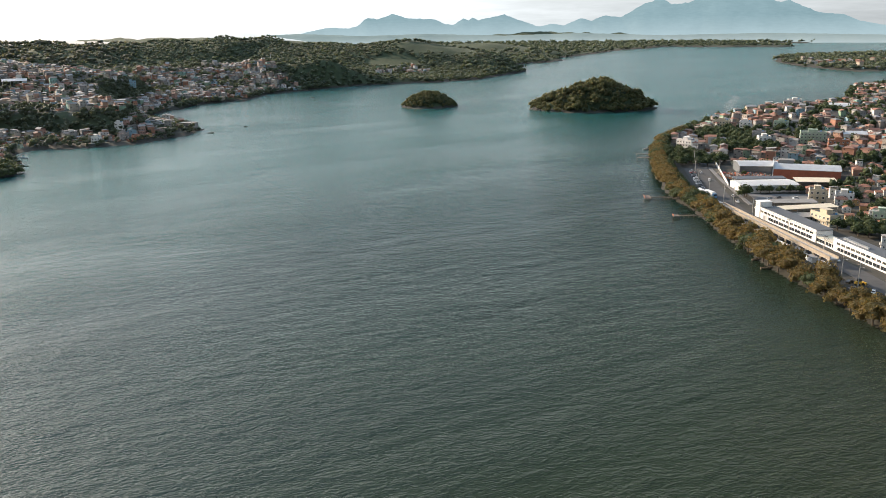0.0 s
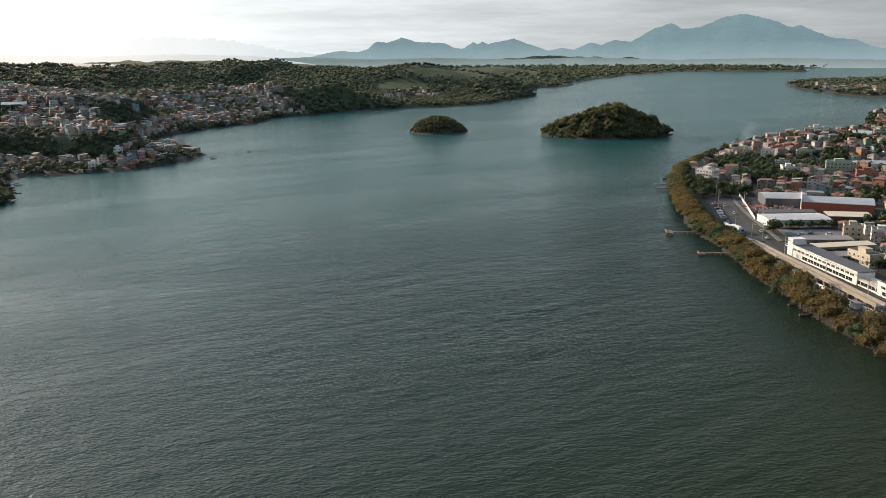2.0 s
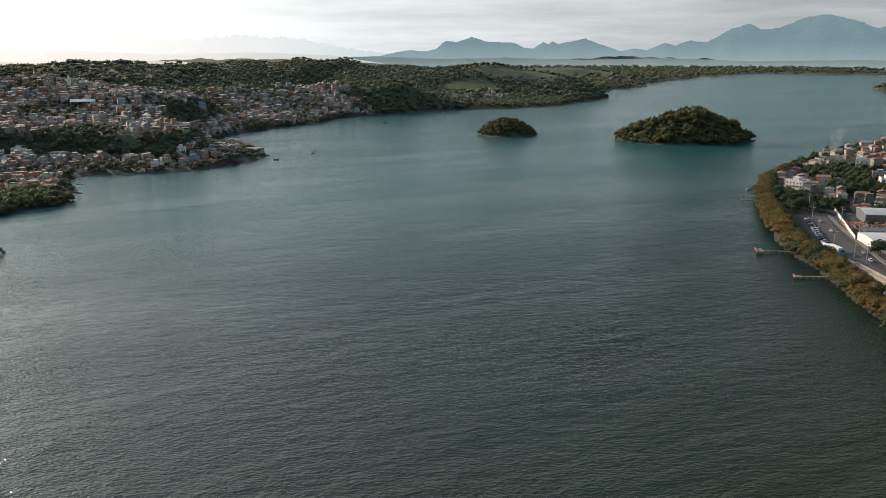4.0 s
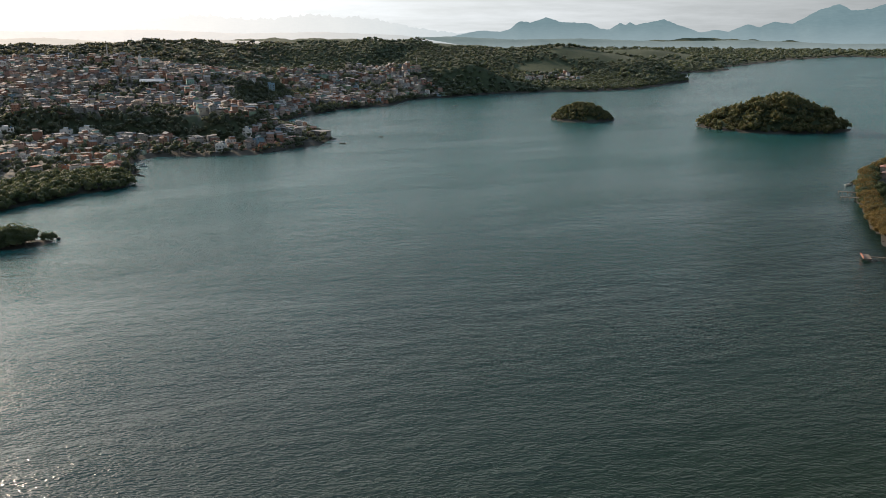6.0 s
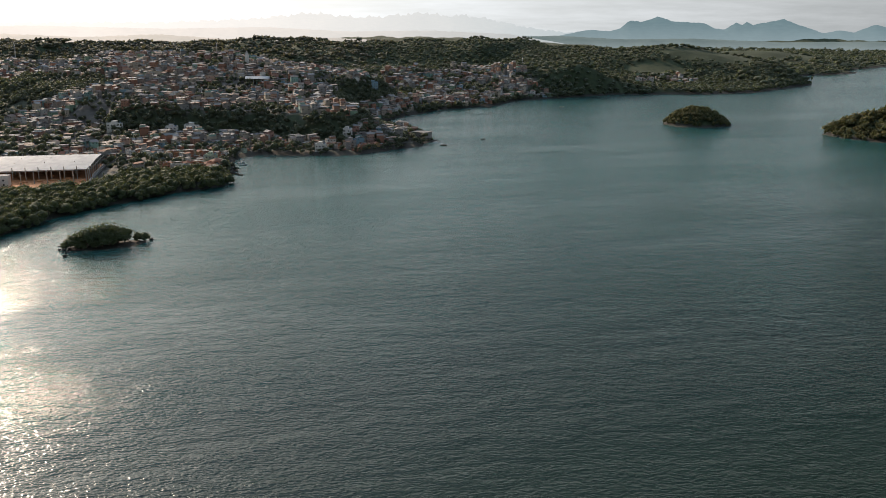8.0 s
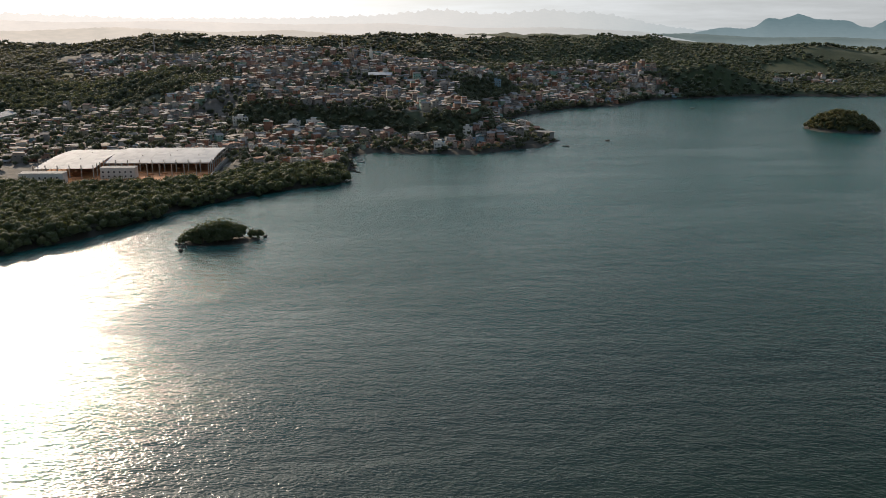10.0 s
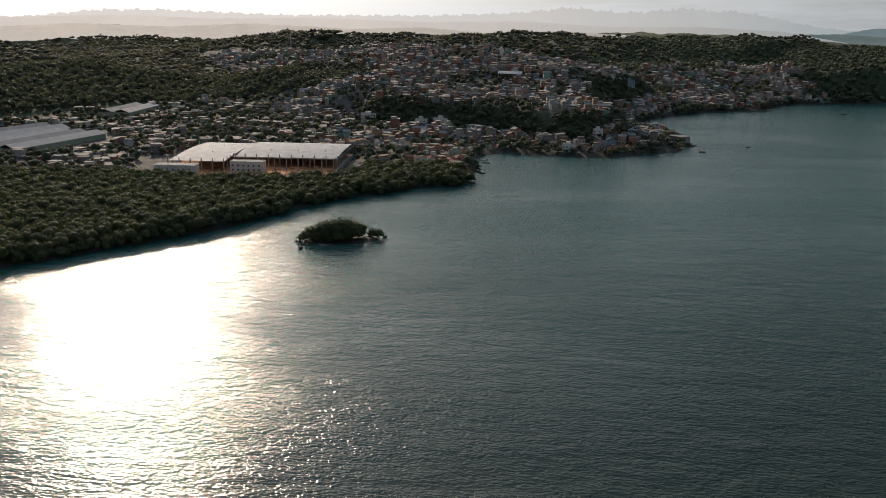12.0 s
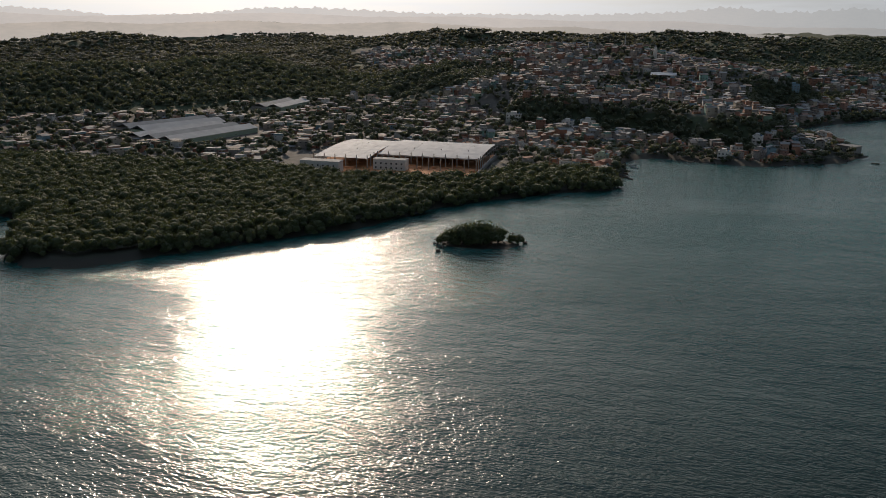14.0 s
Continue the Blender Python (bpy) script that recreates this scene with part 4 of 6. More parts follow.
def house_proto(name, w, d, floors, paint, roof, label, seed, base=0.0):
    """A house as an Empty with wall, roof, windows, door and whatever stands on the roof."""
    rng = np.random.RandomState(seed)
    h = 2.9 * floors
    ob = tagged(new(name), label, "house", "town houses")
    g = Lump().box(-w / 2, -d / 2, -4, w / 2, d / 2, h, 0)
    for fl in range(1, floors):
        part("string_course", solid((-w / 2 - 0.08, -d / 2 - 0.08, fl * 2.9 - 0.12, w / 2 + 0.08, d / 2 + 0.08, fl * 2.9 + 0.12), name="string_course", mats=[M_CONC]), ob)
    if roof == "gable":
        for x0 in (-w / 2 + 0.02, w / 2 - 0.22):
            vv = box_v(x0, -d / 2 + 0.02, h, x0 + 0.2, d / 2 - 0.02, h + 0.02)
            vv = np.concatenate([vv, [(x0, 0, h + d * 0.215), (x0 + 0.2, 0, h + d * 0.215)]])
            gab = Lump().add(vv, [(4, 5, 9, 8), (8, 9, 6, 7), (0, 4, 8, 7), (1, 6, 9, 5)])
            part("gable_wall", gab.mesh("gable_wall", [PAINT[paint]]), ob)
    part("wall", g.mesh("wall", [PAINT[paint], M_CONC]), ob)
    r = Lump()
    if roof == "gable":
        r.gable(-w / 2, -d / 2, h, w / 2, d / 2, d * 0.22, 0.55, 0.2, 0)
        part("roof", r.mesh("roof", [M_TILE]), ob, "clay tile roof")
    elif roof == "hip":
        r.hip(-w / 2, -d / 2, h, w / 2, d / 2, min(w, d) * 0.25, 0.7, 0.18, 0)
        part("roof", r.mesh("roof", [M_TILE]), ob, "hipped clay tile roof")
    elif roof == "lean":
        v = box_v(-w / 2 - 0.5, -d / 2 - 0.5, h + 0.05, w / 2 + 0.5, d / 2 + 0.5, h + 0.22)
        v[[2, 3, 6, 7], 2] += 0.13 * d
        r.add(v, BOX_F, 0)
        r.box(-w / 2 + 0.1, d / 2 - 0.25, h, w / 2 - 0.1, d / 2 - 0.05, h + 0.12 * d, 0)
        part("roof", r.mesh("roof", [M_FIBRE]), ob, "fibre cement roof")
    elif roof == "open":
        r.box(-w / 2 - 0.25, -d / 2 - 0.25, h, w / 2 + 0.25, d / 2 + 0.25, h + 0.22, 1)
        v = box_v(-w / 2 - 0.4, -d / 2 - 0.4, h + 2.5, w / 2 + 0.4, d / 2 + 0.4, h + 2.66)
        v[[2, 3, 6, 7], 2] += 0.1 * d
        r.add(v, BOX_F, 0)
        part("roof", r.mesh("roof", [M_TILE if seed % 2 else M_FIBRE, M_CONC]), ob, "sheet roof over an open terrace")
        for a in (-1, 1):
            for b in (-1, 1):
                part("terrace_post", POST25, ob, "", (a * (w / 2 - 0.3), b * (d / 2 - 0.3), h + 0.2))
        k = Lump()
        for x0, y0, x1, y1 in ((-w / 2, -d / 2, w / 2, -d / 2 + 0.15), (-w / 2, d / 2 - 0.15, w / 2, d / 2), (-w / 2, -d / 2, -w / 2 + 0.15, d / 2), (w / 2 - 0.15, -d / 2, w / 2, d / 2)):
            k.box(x0, y0, h + 0.2, x1, y1, h + 1.1)
        part("parapet", k.mesh("parapet", [PAINT[paint]]), ob)
    else:
        r.box(-w / 2 - 0.3, -d / 2 - 0.3, h, w / 2 + 0.3, d / 2 + 0.3, h + 0.25, 0)
        part("roof", r.mesh("roof", [M_DARKCONC]), ob, "flat concrete roof slab")
        k = Lump()
        for x0, y0, x1, y1 in ((-w / 2, -d / 2, w / 2, -d / 2 + 0.15), (-w / 2, d / 2 - 0.15, w / 2, d / 2), (-w / 2, -d / 2, -w / 2 + 0.15, d / 2), (w / 2 - 0.15, -d / 2, w / 2, d / 2)):
            k.box(x0, y0, h + 0.25, x1, y1, h + 0.95)
        part("parapet", k.mesh("parapet", [PAINT[paint]]), ob)
        part("water_tank", TANK, ob, "blue plastic water tank", (w * 0.25, d * 0.2, h + 0.25))
    for fl in range(floors):
        for side, span, off in ((0, w, d / 2), (1, d, w / 2), (2, w, d / 2), (3, d, w / 2)):
            n = max(1, int(span / 3.1))
            for k in range(n):
                if rng.rand() < 0.42:
                    continue
                u = (k + 0.5) / n * span - span / 2
                m = pose(0, 0, 0, 0, 0, 90 * side) @ pose(u, -off, fl * 2.9 + (0.95 if not (fl == 0 and side == 0 and k == 0) else 0.02))
                pc = part("door" if (fl == 0 and side == 0 and k == 0) else "window", DOOR if (fl == 0 and side == 0 and k == 0) else WINDOW, ob)
                pc.matrix_basis = m
    if floors > 1 and rng.rand() < 0.6:
        b = Lump().box(-w * 0.4, -d / 2 - 1.2, 2.75, w * 0.4, -d / 2, 2.95).box(-w * 0.4, -d / 2 - 1.2, 2.95, w * 0.4, -d / 2 - 1.08, 3.85).box(
            -w * 0.4, -d / 2 - 1.2, 2.95, -w * 0.4 + 0.1, -d / 2, 3.85).box(w * 0.4 - 0.1, -d / 2 - 1.2, 2.95, w * 0.4, -d / 2, 3.85)
        part("balcony", b.mesh("balcony", [PAINT[paint]]), ob)
    return ob


POST25 = solid((-0.12, -0.12, 0, 0.12, 0.12, 2.5), name="terrace_post", mats=[M_CONC])
SPECS = [(8, 7.5, 1, "cream", "gable"), (9, 8, 2, "white", "flat"), (8, 8, 2, "brick", "lean"), (7.5, 9, 3, "grey", "open"), (9, 7, 1, "salmon", "lean"),
         (8.5, 8, 2, "ochre", "gable"), (8, 9, 3, "white", "open"), (7, 7.5, 2, "pale_green", "flat"), (9, 8.5, 2, "brick", "open"), (7.5, 8, 1, "grey", "lean"),
         (8, 8, 2, "cream", "lean"), (9.5, 8, 3, "brick", "flat"), (8, 7, 2, "sky_blue", "gable"), (8.5, 8, 1, "brick", "gable"), (8, 8, 2, "white", "gable"),
         (11, 9, 1, "cream", "hip"), (10, 9, 2, "white", "hip"), (11, 9.5, 2, "salmon", "hip"), (10, 9, 1, "ochre", "hip"), (10, 8.5, 2, "cream", "hip")]
COUNT = {1: "one-storey", 2: "two-storey", 3: "three-storey"}
TOP = dict(hip="hipped clay tile roof", gable="clay tile gable roof", lean="grey sheet lean-to roof", open="covered roof terrace", flat="flat parapet roof and tank")
protos = []
for k, (w, d, fl, paint, roof) in enumerate(SPECS):
    label = ("bare red brick" if paint == "brick" else paint.replace("_", " ") + " plastered") + " " + COUNT[fl] + " house with " + TOP[roof]
    protos.append(house_proto("house", w, d, fl, paint, roof, label, 50 + k))
used_proto = set()


def put_house(k, x, y, z, turn, size=1.0):
    m = pose(x, y, z, 0, 0, turn) @ Matrix.Diagonal((size, size, size, 1))
    if k not in used_proto:
        used_proto.add(k)
        protos[k].matrix_basis = m
        return protos[k]
    return copy_thing(protos[k], m)


def leafy(x, y):
    """Wooded pockets on the headland."""
    return ((np.sin(x * 0.04) * np.sin(y * 0.037 + 1) > 0.45) | oval(x, y, 287, 850, 36, 44) | oval(x, y, 208, 735, 15, 48, 30) | oval(x, y, 345, 835, 20, 26)
            | oval(x, y, 235, 455, 22, 20))


def in_yard(x, y):
    """Kept free of houses: the riverside works, streets and the building site."""
    return ((x > 120) & (y < 690) & (x < 246) & ~((x > 226) & (y < 500))) | oval(x, y, 270, 636, 36, 26, -20) | oval(x, y, 258, 600, 20, 12) | oval(x, y, 240, 548, 14, 30) | oval(x, y, -515, 650, 96, 76, 30)


def low_town(x, y):
    """The flat behind the mangroves, where houses are wide and low."""
    return (x < -560) & (y < 900)


# x, y, turn, width, depth, storeys, paint, label
BLOCKS = [(222, 779, -50, 15, 11, 3, "white", "white three-storey riverside block with long balconies"), (291, 900, -30, 16, 10, 3, "cream", "cream three-storey apartment block with a flat roof"),
          (309, 880, -25, 11, 10, 3, "white", "white three-storey house block on the hill"), (345, 880, -20, 14, 10, 2, "pale_green", "bright green two-storey house on the hill"),
          (302, 822, -20, 12, 11, 3, "grey", "grey three-storey house with roof terrace"), (342, 795, -20, 22, 12, 4, "pale_green", "long pale green four-storey apartment block"),
          (352, 764, -20, 17, 11, 3, "brick", "unplastered brick three-storey block"), (420, 1036, -15, 15, 11, 4, "white", "tall white block on top of the headland"),
          (222, 487, -75, 17, 9, 2, "cream", "cream two-storey works office with flat roof"), (240, 543, -20, 10, 9, 3, "cream", "cream three-storey house beside the works"),
          (258, 544, -22, 11, 9, 2, "white", "white two-storey house beside the works"), (255, 489, -25, 10, 9, 2, "pale_green", "pale green two-storey house with flat roof"),
          (296, 792, -10, 11, 11, 3, "white", "white rounded corner house with grey base"),
          (-513, 920, 20, 15, 10, 2, "white", "white two-storey block below the wooded slope"), (-530, 909, 24, 11, 10, 3, "white", "white three-storey block with shaded front"),
          (-600, 912, 30, 16, 10, 2, "white", "long white two-storey building in the lower town"), (-347, 934, 10, 8, 8, 2, "white", "white two-storey house on the point"),
          (-349, 874, 12, 9, 8, 2, "white", "white two-storey house at the waterside"), (-333, 908, 8, 9, 8, 2, "grey", "grey two-storey house on the point"),
          (-406, 902, 15, 13, 8, 1, "salmon", "low salmon coloured building near the shore"), (-410, 784, 15, 9, 8, 2, "pale_green", "pale green two-storey house near the creek"),
          (-446, 1264, 20, 14, 10, 3, "sky_blue", "bright blue three-storey building in the upper town")]
CLEAR = [(b[0], b[1]) for b in BLOCKS if b[0] < 0] + [(-292, 1003), (-292, 990)]


def cleared(x, y):
    """Plots that the larger blocks and the boathouse stand on."""
    return functools.reduce(np.logical_or, [np.hypot(x - cx, y - cy) < 10.5 for cx, cy in CLEAR])


town = scatter(21, -1250, -20, 400, 1960, 9.2, lambda x, y, h, d: (d > 3) & (town_cover(x, y, d) > 0.4) & (signed(x, y, MANG) < -8) & ~in_yard(x, y)
               & ~((np.abs(signed(x, y, TERRACE) - 16) < 15) & (x < -390) & (x > -606)) & ~LEFT_WOOD(x, y) & ~factories(x, y) & ~cleared(x, y) & (np.sin(x * 0.033 + 1) * np.sin(y * 0.029 + 2) < 0.45)
               & ((x > -560) | (y > 900) | (np.sin(x * 1.7) * np.sin(y * 2.3) > 0.12)))
near = (town[:, 1] - 0.25 * town[:, 0] < 1025)
low = low_town(town[:, 0], town[:, 1])
reach = np.hypot(town[:, 0] + 40, town[:, 1] - 190)
order = np.argsort(np.where(low, reach + 5000, reach))
rng = np.random.RandomState(77)


def fresh():
    """A house kind, first those that stand nowhere yet."""
    spare = [k for k in range(len(protos)) if k not in used_proto]
    return spare[0] if spare else rng.randint(15)


for i in order[:200]:
    x, y, z = town[i]
    put_house(fresh(), x, y, z, math.degrees(0.6 + 0.5 * math.sin(x * 0.011)) + 90 * rng.randint(4) + rng.uniform(-8, 8), rng.uniform(0.66, 0.86))
rest = town[order[200:]]
flat = low_town(rest[:, 0], rest[:, 1])
far_houses("lower_town", rest[flat], "low wide roofed houses among trees on the river flat", 46, 20, 0.95, 0.6)
far_houses("hill_town", rest[~flat], "crowded brick and plaster houses up the hillside", 22, 30, 0.80)
WARM = [0, 5, 14, 14, 15, 16, 17, 18, 19, 15, 16, 1, 6, 8, 19, 1]
right = scatter(23, 225, 1000, 420, 1700, 12.5, lambda x, y, h, d: (d > 8) & (x < 0.56 * y + 30) & (y < 1500) & ~in_yard(x, y) & ~leafy(x, y))
order = np.argsort(np.hypot(right[:, 0] - 60, right[:, 1]))
for i in order[:130]:
    x, y, z = right[i]
    put_house(WARM[rng.randint(len(WARM))], x, y, z, -22 + 90 * rng.randint(4) + rng.uniform(-10, 10), rng.uniform(0.72, 0.95))
far_houses("headland_town", right[order[130:]], "crowded houses on a low headland", 24, 26, 0.85, 0.9, (0.28, 0.1, 0.12, 0.15, 0.35), M_ROOF_CLAY)

# ---- the riverside works on the starboard bank ----
FLAT = 2.4


def base(name, x, y, z, turn, label, category, group=""):
    ob = new(name)
    ob.matrix_basis = pose(x, y, z, 0, 0, turn)
    return tagged(ob, label, category, group)


def strip(name, pts, width, z, thick, mat, label, category, lift=0.0):
    """A paved band along a line, with thickness."""
    p = np.array(pts, float)
    fine = []
    for a, b in zip(p, p[1:]):
        n = max(2, int(np.linalg.norm(b - a) / 8))
        fine += [a + (b - a) * k / n for k in range(n)]
    p = np.array(fine + [p[-1]])
    for k in range(4):
        p[1:-1] = (p[:-2] + 2 * p[1:-1] + p[2:]) / 4
    t = np.gradient(p, axis=0)
    t /= np.linalg.norm(t, axis=1)[:, None]
    s = np.stack([-t[:, 1], t[:, 0]], 1) * width / 2
    top = np.full((len(p), 1), z)
    rows = np.stack([np.hstack([p + s, top - thick]), np.hstack([p + s, top]), np.hstack([p - s, top]), np.hstack([p - s, top - thick])], 1)
    f = np.concatenate([grid_faces(len(p), 4), [(0, 1, 2, 3), tuple(4 * len(p) - 4 + q for q in (3, 2, 1, 0))]])
    return tagged(new(name, mesh(name, rows.reshape(-1, 3), f, [mat])), label, category, kind="structure")


ROAD = [(204, 120), (200, 240), (196, 330), (193, 395), (189, 450), (184, 500), (183, 535), (187, 565), (192, 600), (199, 645), (209, 695), (219, 728), (245, 752)]
strip("road", ROAD, 10.5, 2.62, 0.6, M_ASPH, "worn grey asphalt riverside street", "road")
strip("parking_strip", [(178, 548), (181, 590), (187, 630), (196, 680)], 7.0, 2.56, 0.5, M_ASPH, "worn asphalt parking strip beside the street", "pavement")
strip("pavement", [(197, 540), (201, 580), (205, 625), (213, 680)], 2.6, 2.78, 0.6, M_DARKCONC, "grey concrete footway with a kerb", "pavement")
strip("yard_paving", [(206, 565), (246, 560)], 24, 2.54, 0.5, M_DARKCONC, "grey concrete works yard", "pavement")
strip("scrap_yard", [(211, 645), (244, 640)], 26, 2.54, 0.5, M_DIRT, "bare reddish earth yard", "pavement")


def long_works():
    """The long white two-storey office block along the street."""
    ob = base("office_block", 189, 508, FLAT, -81.8, "long white two-storey works building with ribbon windows", "building")
    h = 6.1
    g = Lump().box(0, 0, -1, 64, 9.5, h).box(80, 0, -1, 175, 9.5, h)
    g.box(64, 0.6, -1, 80, 9.5, 3.2)
    g.box(-0.05, -0.25, h, 64.2, 0.15, h + 0.7).box(79.9, -0.25, h, 175, 0.15, h + 0.7)
    part("wall", g.mesh("wall", [M_WHITE]), ob)
    part("tower", Lump().box(-1.0, -0.3, -1, 4.4, 7.0, 9.6).box(-1.2, -0.5, 9.6, 4.6, 7.2, 9.85).mesh("tower", [M_WHITE]), ob, "plain white stair tower")
    r = Lump()
    for a, b in ((4.5, 64), (80, 175)):
        v = box_v(a, 0.16, h + 0.05, b, 9.9, h + 0.25)
        v[[2, 3, 6, 7], 2] += 0.5
        r.add(v, BOX_F)
    part("roof", r.mesh("roof", [plain("dark_sheet_roof", (0.11, 0.115, 0.12), 0.6, 0.2, 0.2, 0.3)]), ob, "dark sheet metal roof")
    part("terrace", Lump().box(64, -0.2, 3.2, 80, 9.5, 3.45).mesh("terrace", [M_CREAM]), ob, "beige paved terrace roof")
    pane_up = Lump().box(-1.5, -0.03, 0, 1.5, 0.12, 1.1, 0)
    for q in (-1.55, -0.5, 0.5, 1.5):
        pane_up.box(q, -0.08, -0.05, q + 0.06, 0.1, 1.15, 1)
    pane_up = pane_up.box(-1.55, -0.12, -0.12, 1.56, 0.1, -0.05, 1).mesh("window", [M_GLASS, M_CREAM])
    pane_low = Lump().box(-2.6, -0.03, 0, 2.6, 0.12, 1.7, 0).box(-2.7, -0.15, -0.1, 2.7, 0.1, 0, 1).box(-0.05, -0.08, 0, 0.05, 0.1, 1.7, 1).mesh("window", [M_GLASS, M_WHITE])
    for k in range(40):
        u = 6.5 + 4.1 * k
        if u > 172 or 60 < u < 83:
            continue
        part("window", pane_up, ob, "", (u, 0, 3.9))
    for k in range(28):
        u = 17 + 5.8 * k
        if u > 172:
            continue
        part("window", pane_low, ob, "wide dark shop window", (u, 0.6 if 62 < u < 82 else 0, 0.9))
    part("door", Lump().box(-1.4, -0.06, 0, 1.4, 0.1, 2.6).mesh("door", [M_STEEL]), ob, "steel roller door", (9.5, 0, 0))
    for k in range(14):
        part("roof_unit", Lump().box(84 + k * 1.5 - 0.45, 3.0, h + 0.4, 84 + k * 1.5 + 0.45, 4.0, h + 1.35).mesh("roof_unit", [M_STEEL]), ob, "grey air-handling unit")
    return ob


long_works()


M_BEIGE = plain("weathered_beige_concrete", (0.30, 0.255, 0.195), 0.9, 0.0, 0.3, 0.5)


def viaduct():
    """The raised concrete walkway between street and river."""
    ob = base("viaduct", 171, 526, FLAT, -83.7, "beige concrete raised walkway on pillars with parapets", "viaduct")
    L = 129
    v = box_v(0, 0, 3.3, L, 4.2, 4.0)
    part("deck", Lump().add(v, BOX_F).mesh("deck", [M_CONC]), ob)
    for y0 in (-0.15, 4.05):
        g = Lump().box(0, y0, 3.6, L, y0 + 0.3, 5.0).box(-0.1, y0 - 0.12, 5.0, L + 0.1, y0 + 0.42, 5.2)
        part("parapet", g.mesh("parapet", [M_BEIGE]), ob, "beige concrete parapet with a coping")
    col = Lump().box(-0.35, 0, -1, 0.35, 0.7, 3.3).box(-0.5, -0.2, 2.7, 0.5, 4.2, 3.3).box(-0.35, 3.4, -1, 0.35, 4.1, 3.3).mesh("pillar", [M_BEIGE])
    for k in range(19):
        part("pillar", col, ob, "", (1.0 + k * 7.05, 0.05, 0))
    part("abutment", Lump().box(-9, -0.3, -1, 0.0, 4.5, 4.4).mesh("abutment", [M_CONC]), ob, "solid concrete end wall")
    return ob


viaduct()
wall_low = base("boundary_wall", 172.2, 500, FLAT, -83.5, "whitewashed low riverside wall with stains", "wall")
g = Lump()
for k in range(12):
    if k in (4, 8):
        continue
    g.box(k * 9, 0, -1.5, k * 9 + 8.4, 0.3, 1.7 + 0.3 * (k % 3))
part("wall_panel", g.mesh("wall_panel", [M_WHITE]), wall_low)
for k in range(13):
    part("wall_post", solid((-0.25, -0.05, -1.5, 0.25, 0.4, 2.4), name="wall_post", mats=[M_CONC]) if k == 0 else bpy.data.meshes["wall_post"], wall_low, "", (k * 9 - 0.3, 0, 0))
for k, (x, y, w) in enumerate(((174.5, 484, 8), (176.5, 466, 6), (180.0, 428, 9), (181.5, 412, 6))):
    hut = base("boat_shed", x, y, FLAT, -83, "small white riverside shed under the walkway", "shed", "riverside sheds")
    part("wall", solid((0, -2.2, -1, w, 1.2, 2.5), name="wall", mats=[M_WHITE]), hut)
    part("roof", solid((-0.3, -2.5, 2.5, w + 0.3, 1.3, 2.65), name="roof", mats=[M_FIBRE]), hut)


def vault_shed(name, x, y, turn, length, width, h, rise, wall, roof, label, bays=8):
    """A hall with a low arched sheet roof, standing ribs and a gable wall at each end; x along the hall."""
    ob = base(name, x, y, FLAT, turn, label, "warehouse")
    g = Lump()
    g.box(0, 0, -1, length, 0.3, h).box(0, width - 0.3, -1, length, width, h)
    n = 10
    ys = np.linspace(0, width, n + 1)
    zs = h + rise * np.sin(np.linspace(0, math.pi, n + 1))
    for x0 in (0.0, length - 0.3):
        for k in range(n):
            a = box_v(x0, ys[k], -1, x0 + 0.3, ys[k + 1], h)
            a[[4, 5], 2], a[[6, 7], 2] = zs[k], zs[k + 1]
            g.add(a, BOX_F)
    part("wall", g.mesh("wall", [wall]), ob)
    r = Lump()
    for k in range(n):
        a = box_v(-0.4, ys[k], 0, length + 0.4, ys[k + 1], 0.15)
        a[[0, 1], 2], a[[2, 3], 2] = zs[k] + 0.05, zs[k + 1] + 0.05
        a[[4, 5], 2], a[[6, 7], 2] = zs[k] + 0.2, zs[k + 1] + 0.2
        r.add(a, BOX_F)
    part("roof", r.mesh("roof", [roof]), ob, "arched sheet metal roof")
    rib = Lump()
    for k in range(n):
        rib.beam((0, ys[k], zs[k] + 0.22), (0, ys[k + 1], zs[k + 1] + 0.22), 0.16, 0.12)
    rib = rib.mesh("roof_rib", [roof])
    for k in range(bays + 1):
        part("roof_rib", rib, ob, "", (length * k / bays, 0, 0))
    part("gutter", Lump().box(-0.4, -0.35, h - 0.1, length + 0.4, 0.02, h + 0.15).mesh("gutter", [M_STEEL]), ob)
    return ob


M_SHEET = plain("pale_roof_sheet", (0.44, 0.45, 0.455), 0.5, 0.1, 0.16, 0.25)
M_SHEETW = plain("white_roof_sheet", (0.50, 0.50, 0.49), 0.55, 0.0, 0.14, 0.2)
M_DARKWALL = plain("grey_blue_cladding", (0.10, 0.11, 0.12), 0.7, 0.0, 0.2, 0.4)
hall_a = vault_shed("warehouse", 227, 652, -7, 30, 25, 6.2, 1.6, M_DARKWALL, M_SHEET, "dark clad warehouse with a pale arched roof")
hall_b = vault_shed("warehouse", 246, 634, -21, 46, 27, 6.8, 1.8, M_BRICKRED, M_SHEET, "red walled warehouse with a pale arched roof", 10)
part("end_parapet", Lump().box(-0.6, -0.3, 0, -0.05, 27.3, 10).mesh("end_parapet", [M_WHITE]), hall_b, "white firewall at the hall's end")
part("roof_box", Lump().box(3, 17, 6, 14, 25, 11.2).mesh("roof_box", [M_FIBRE]), hall_b, "grey plant room on the roof")
hall_c = vault_shed("warehouse", 204, 579, 2, 40, 22, 4.8, 0.8, M_WHITE, M_SHEETW, "white shed with a wide low white roof", 8)


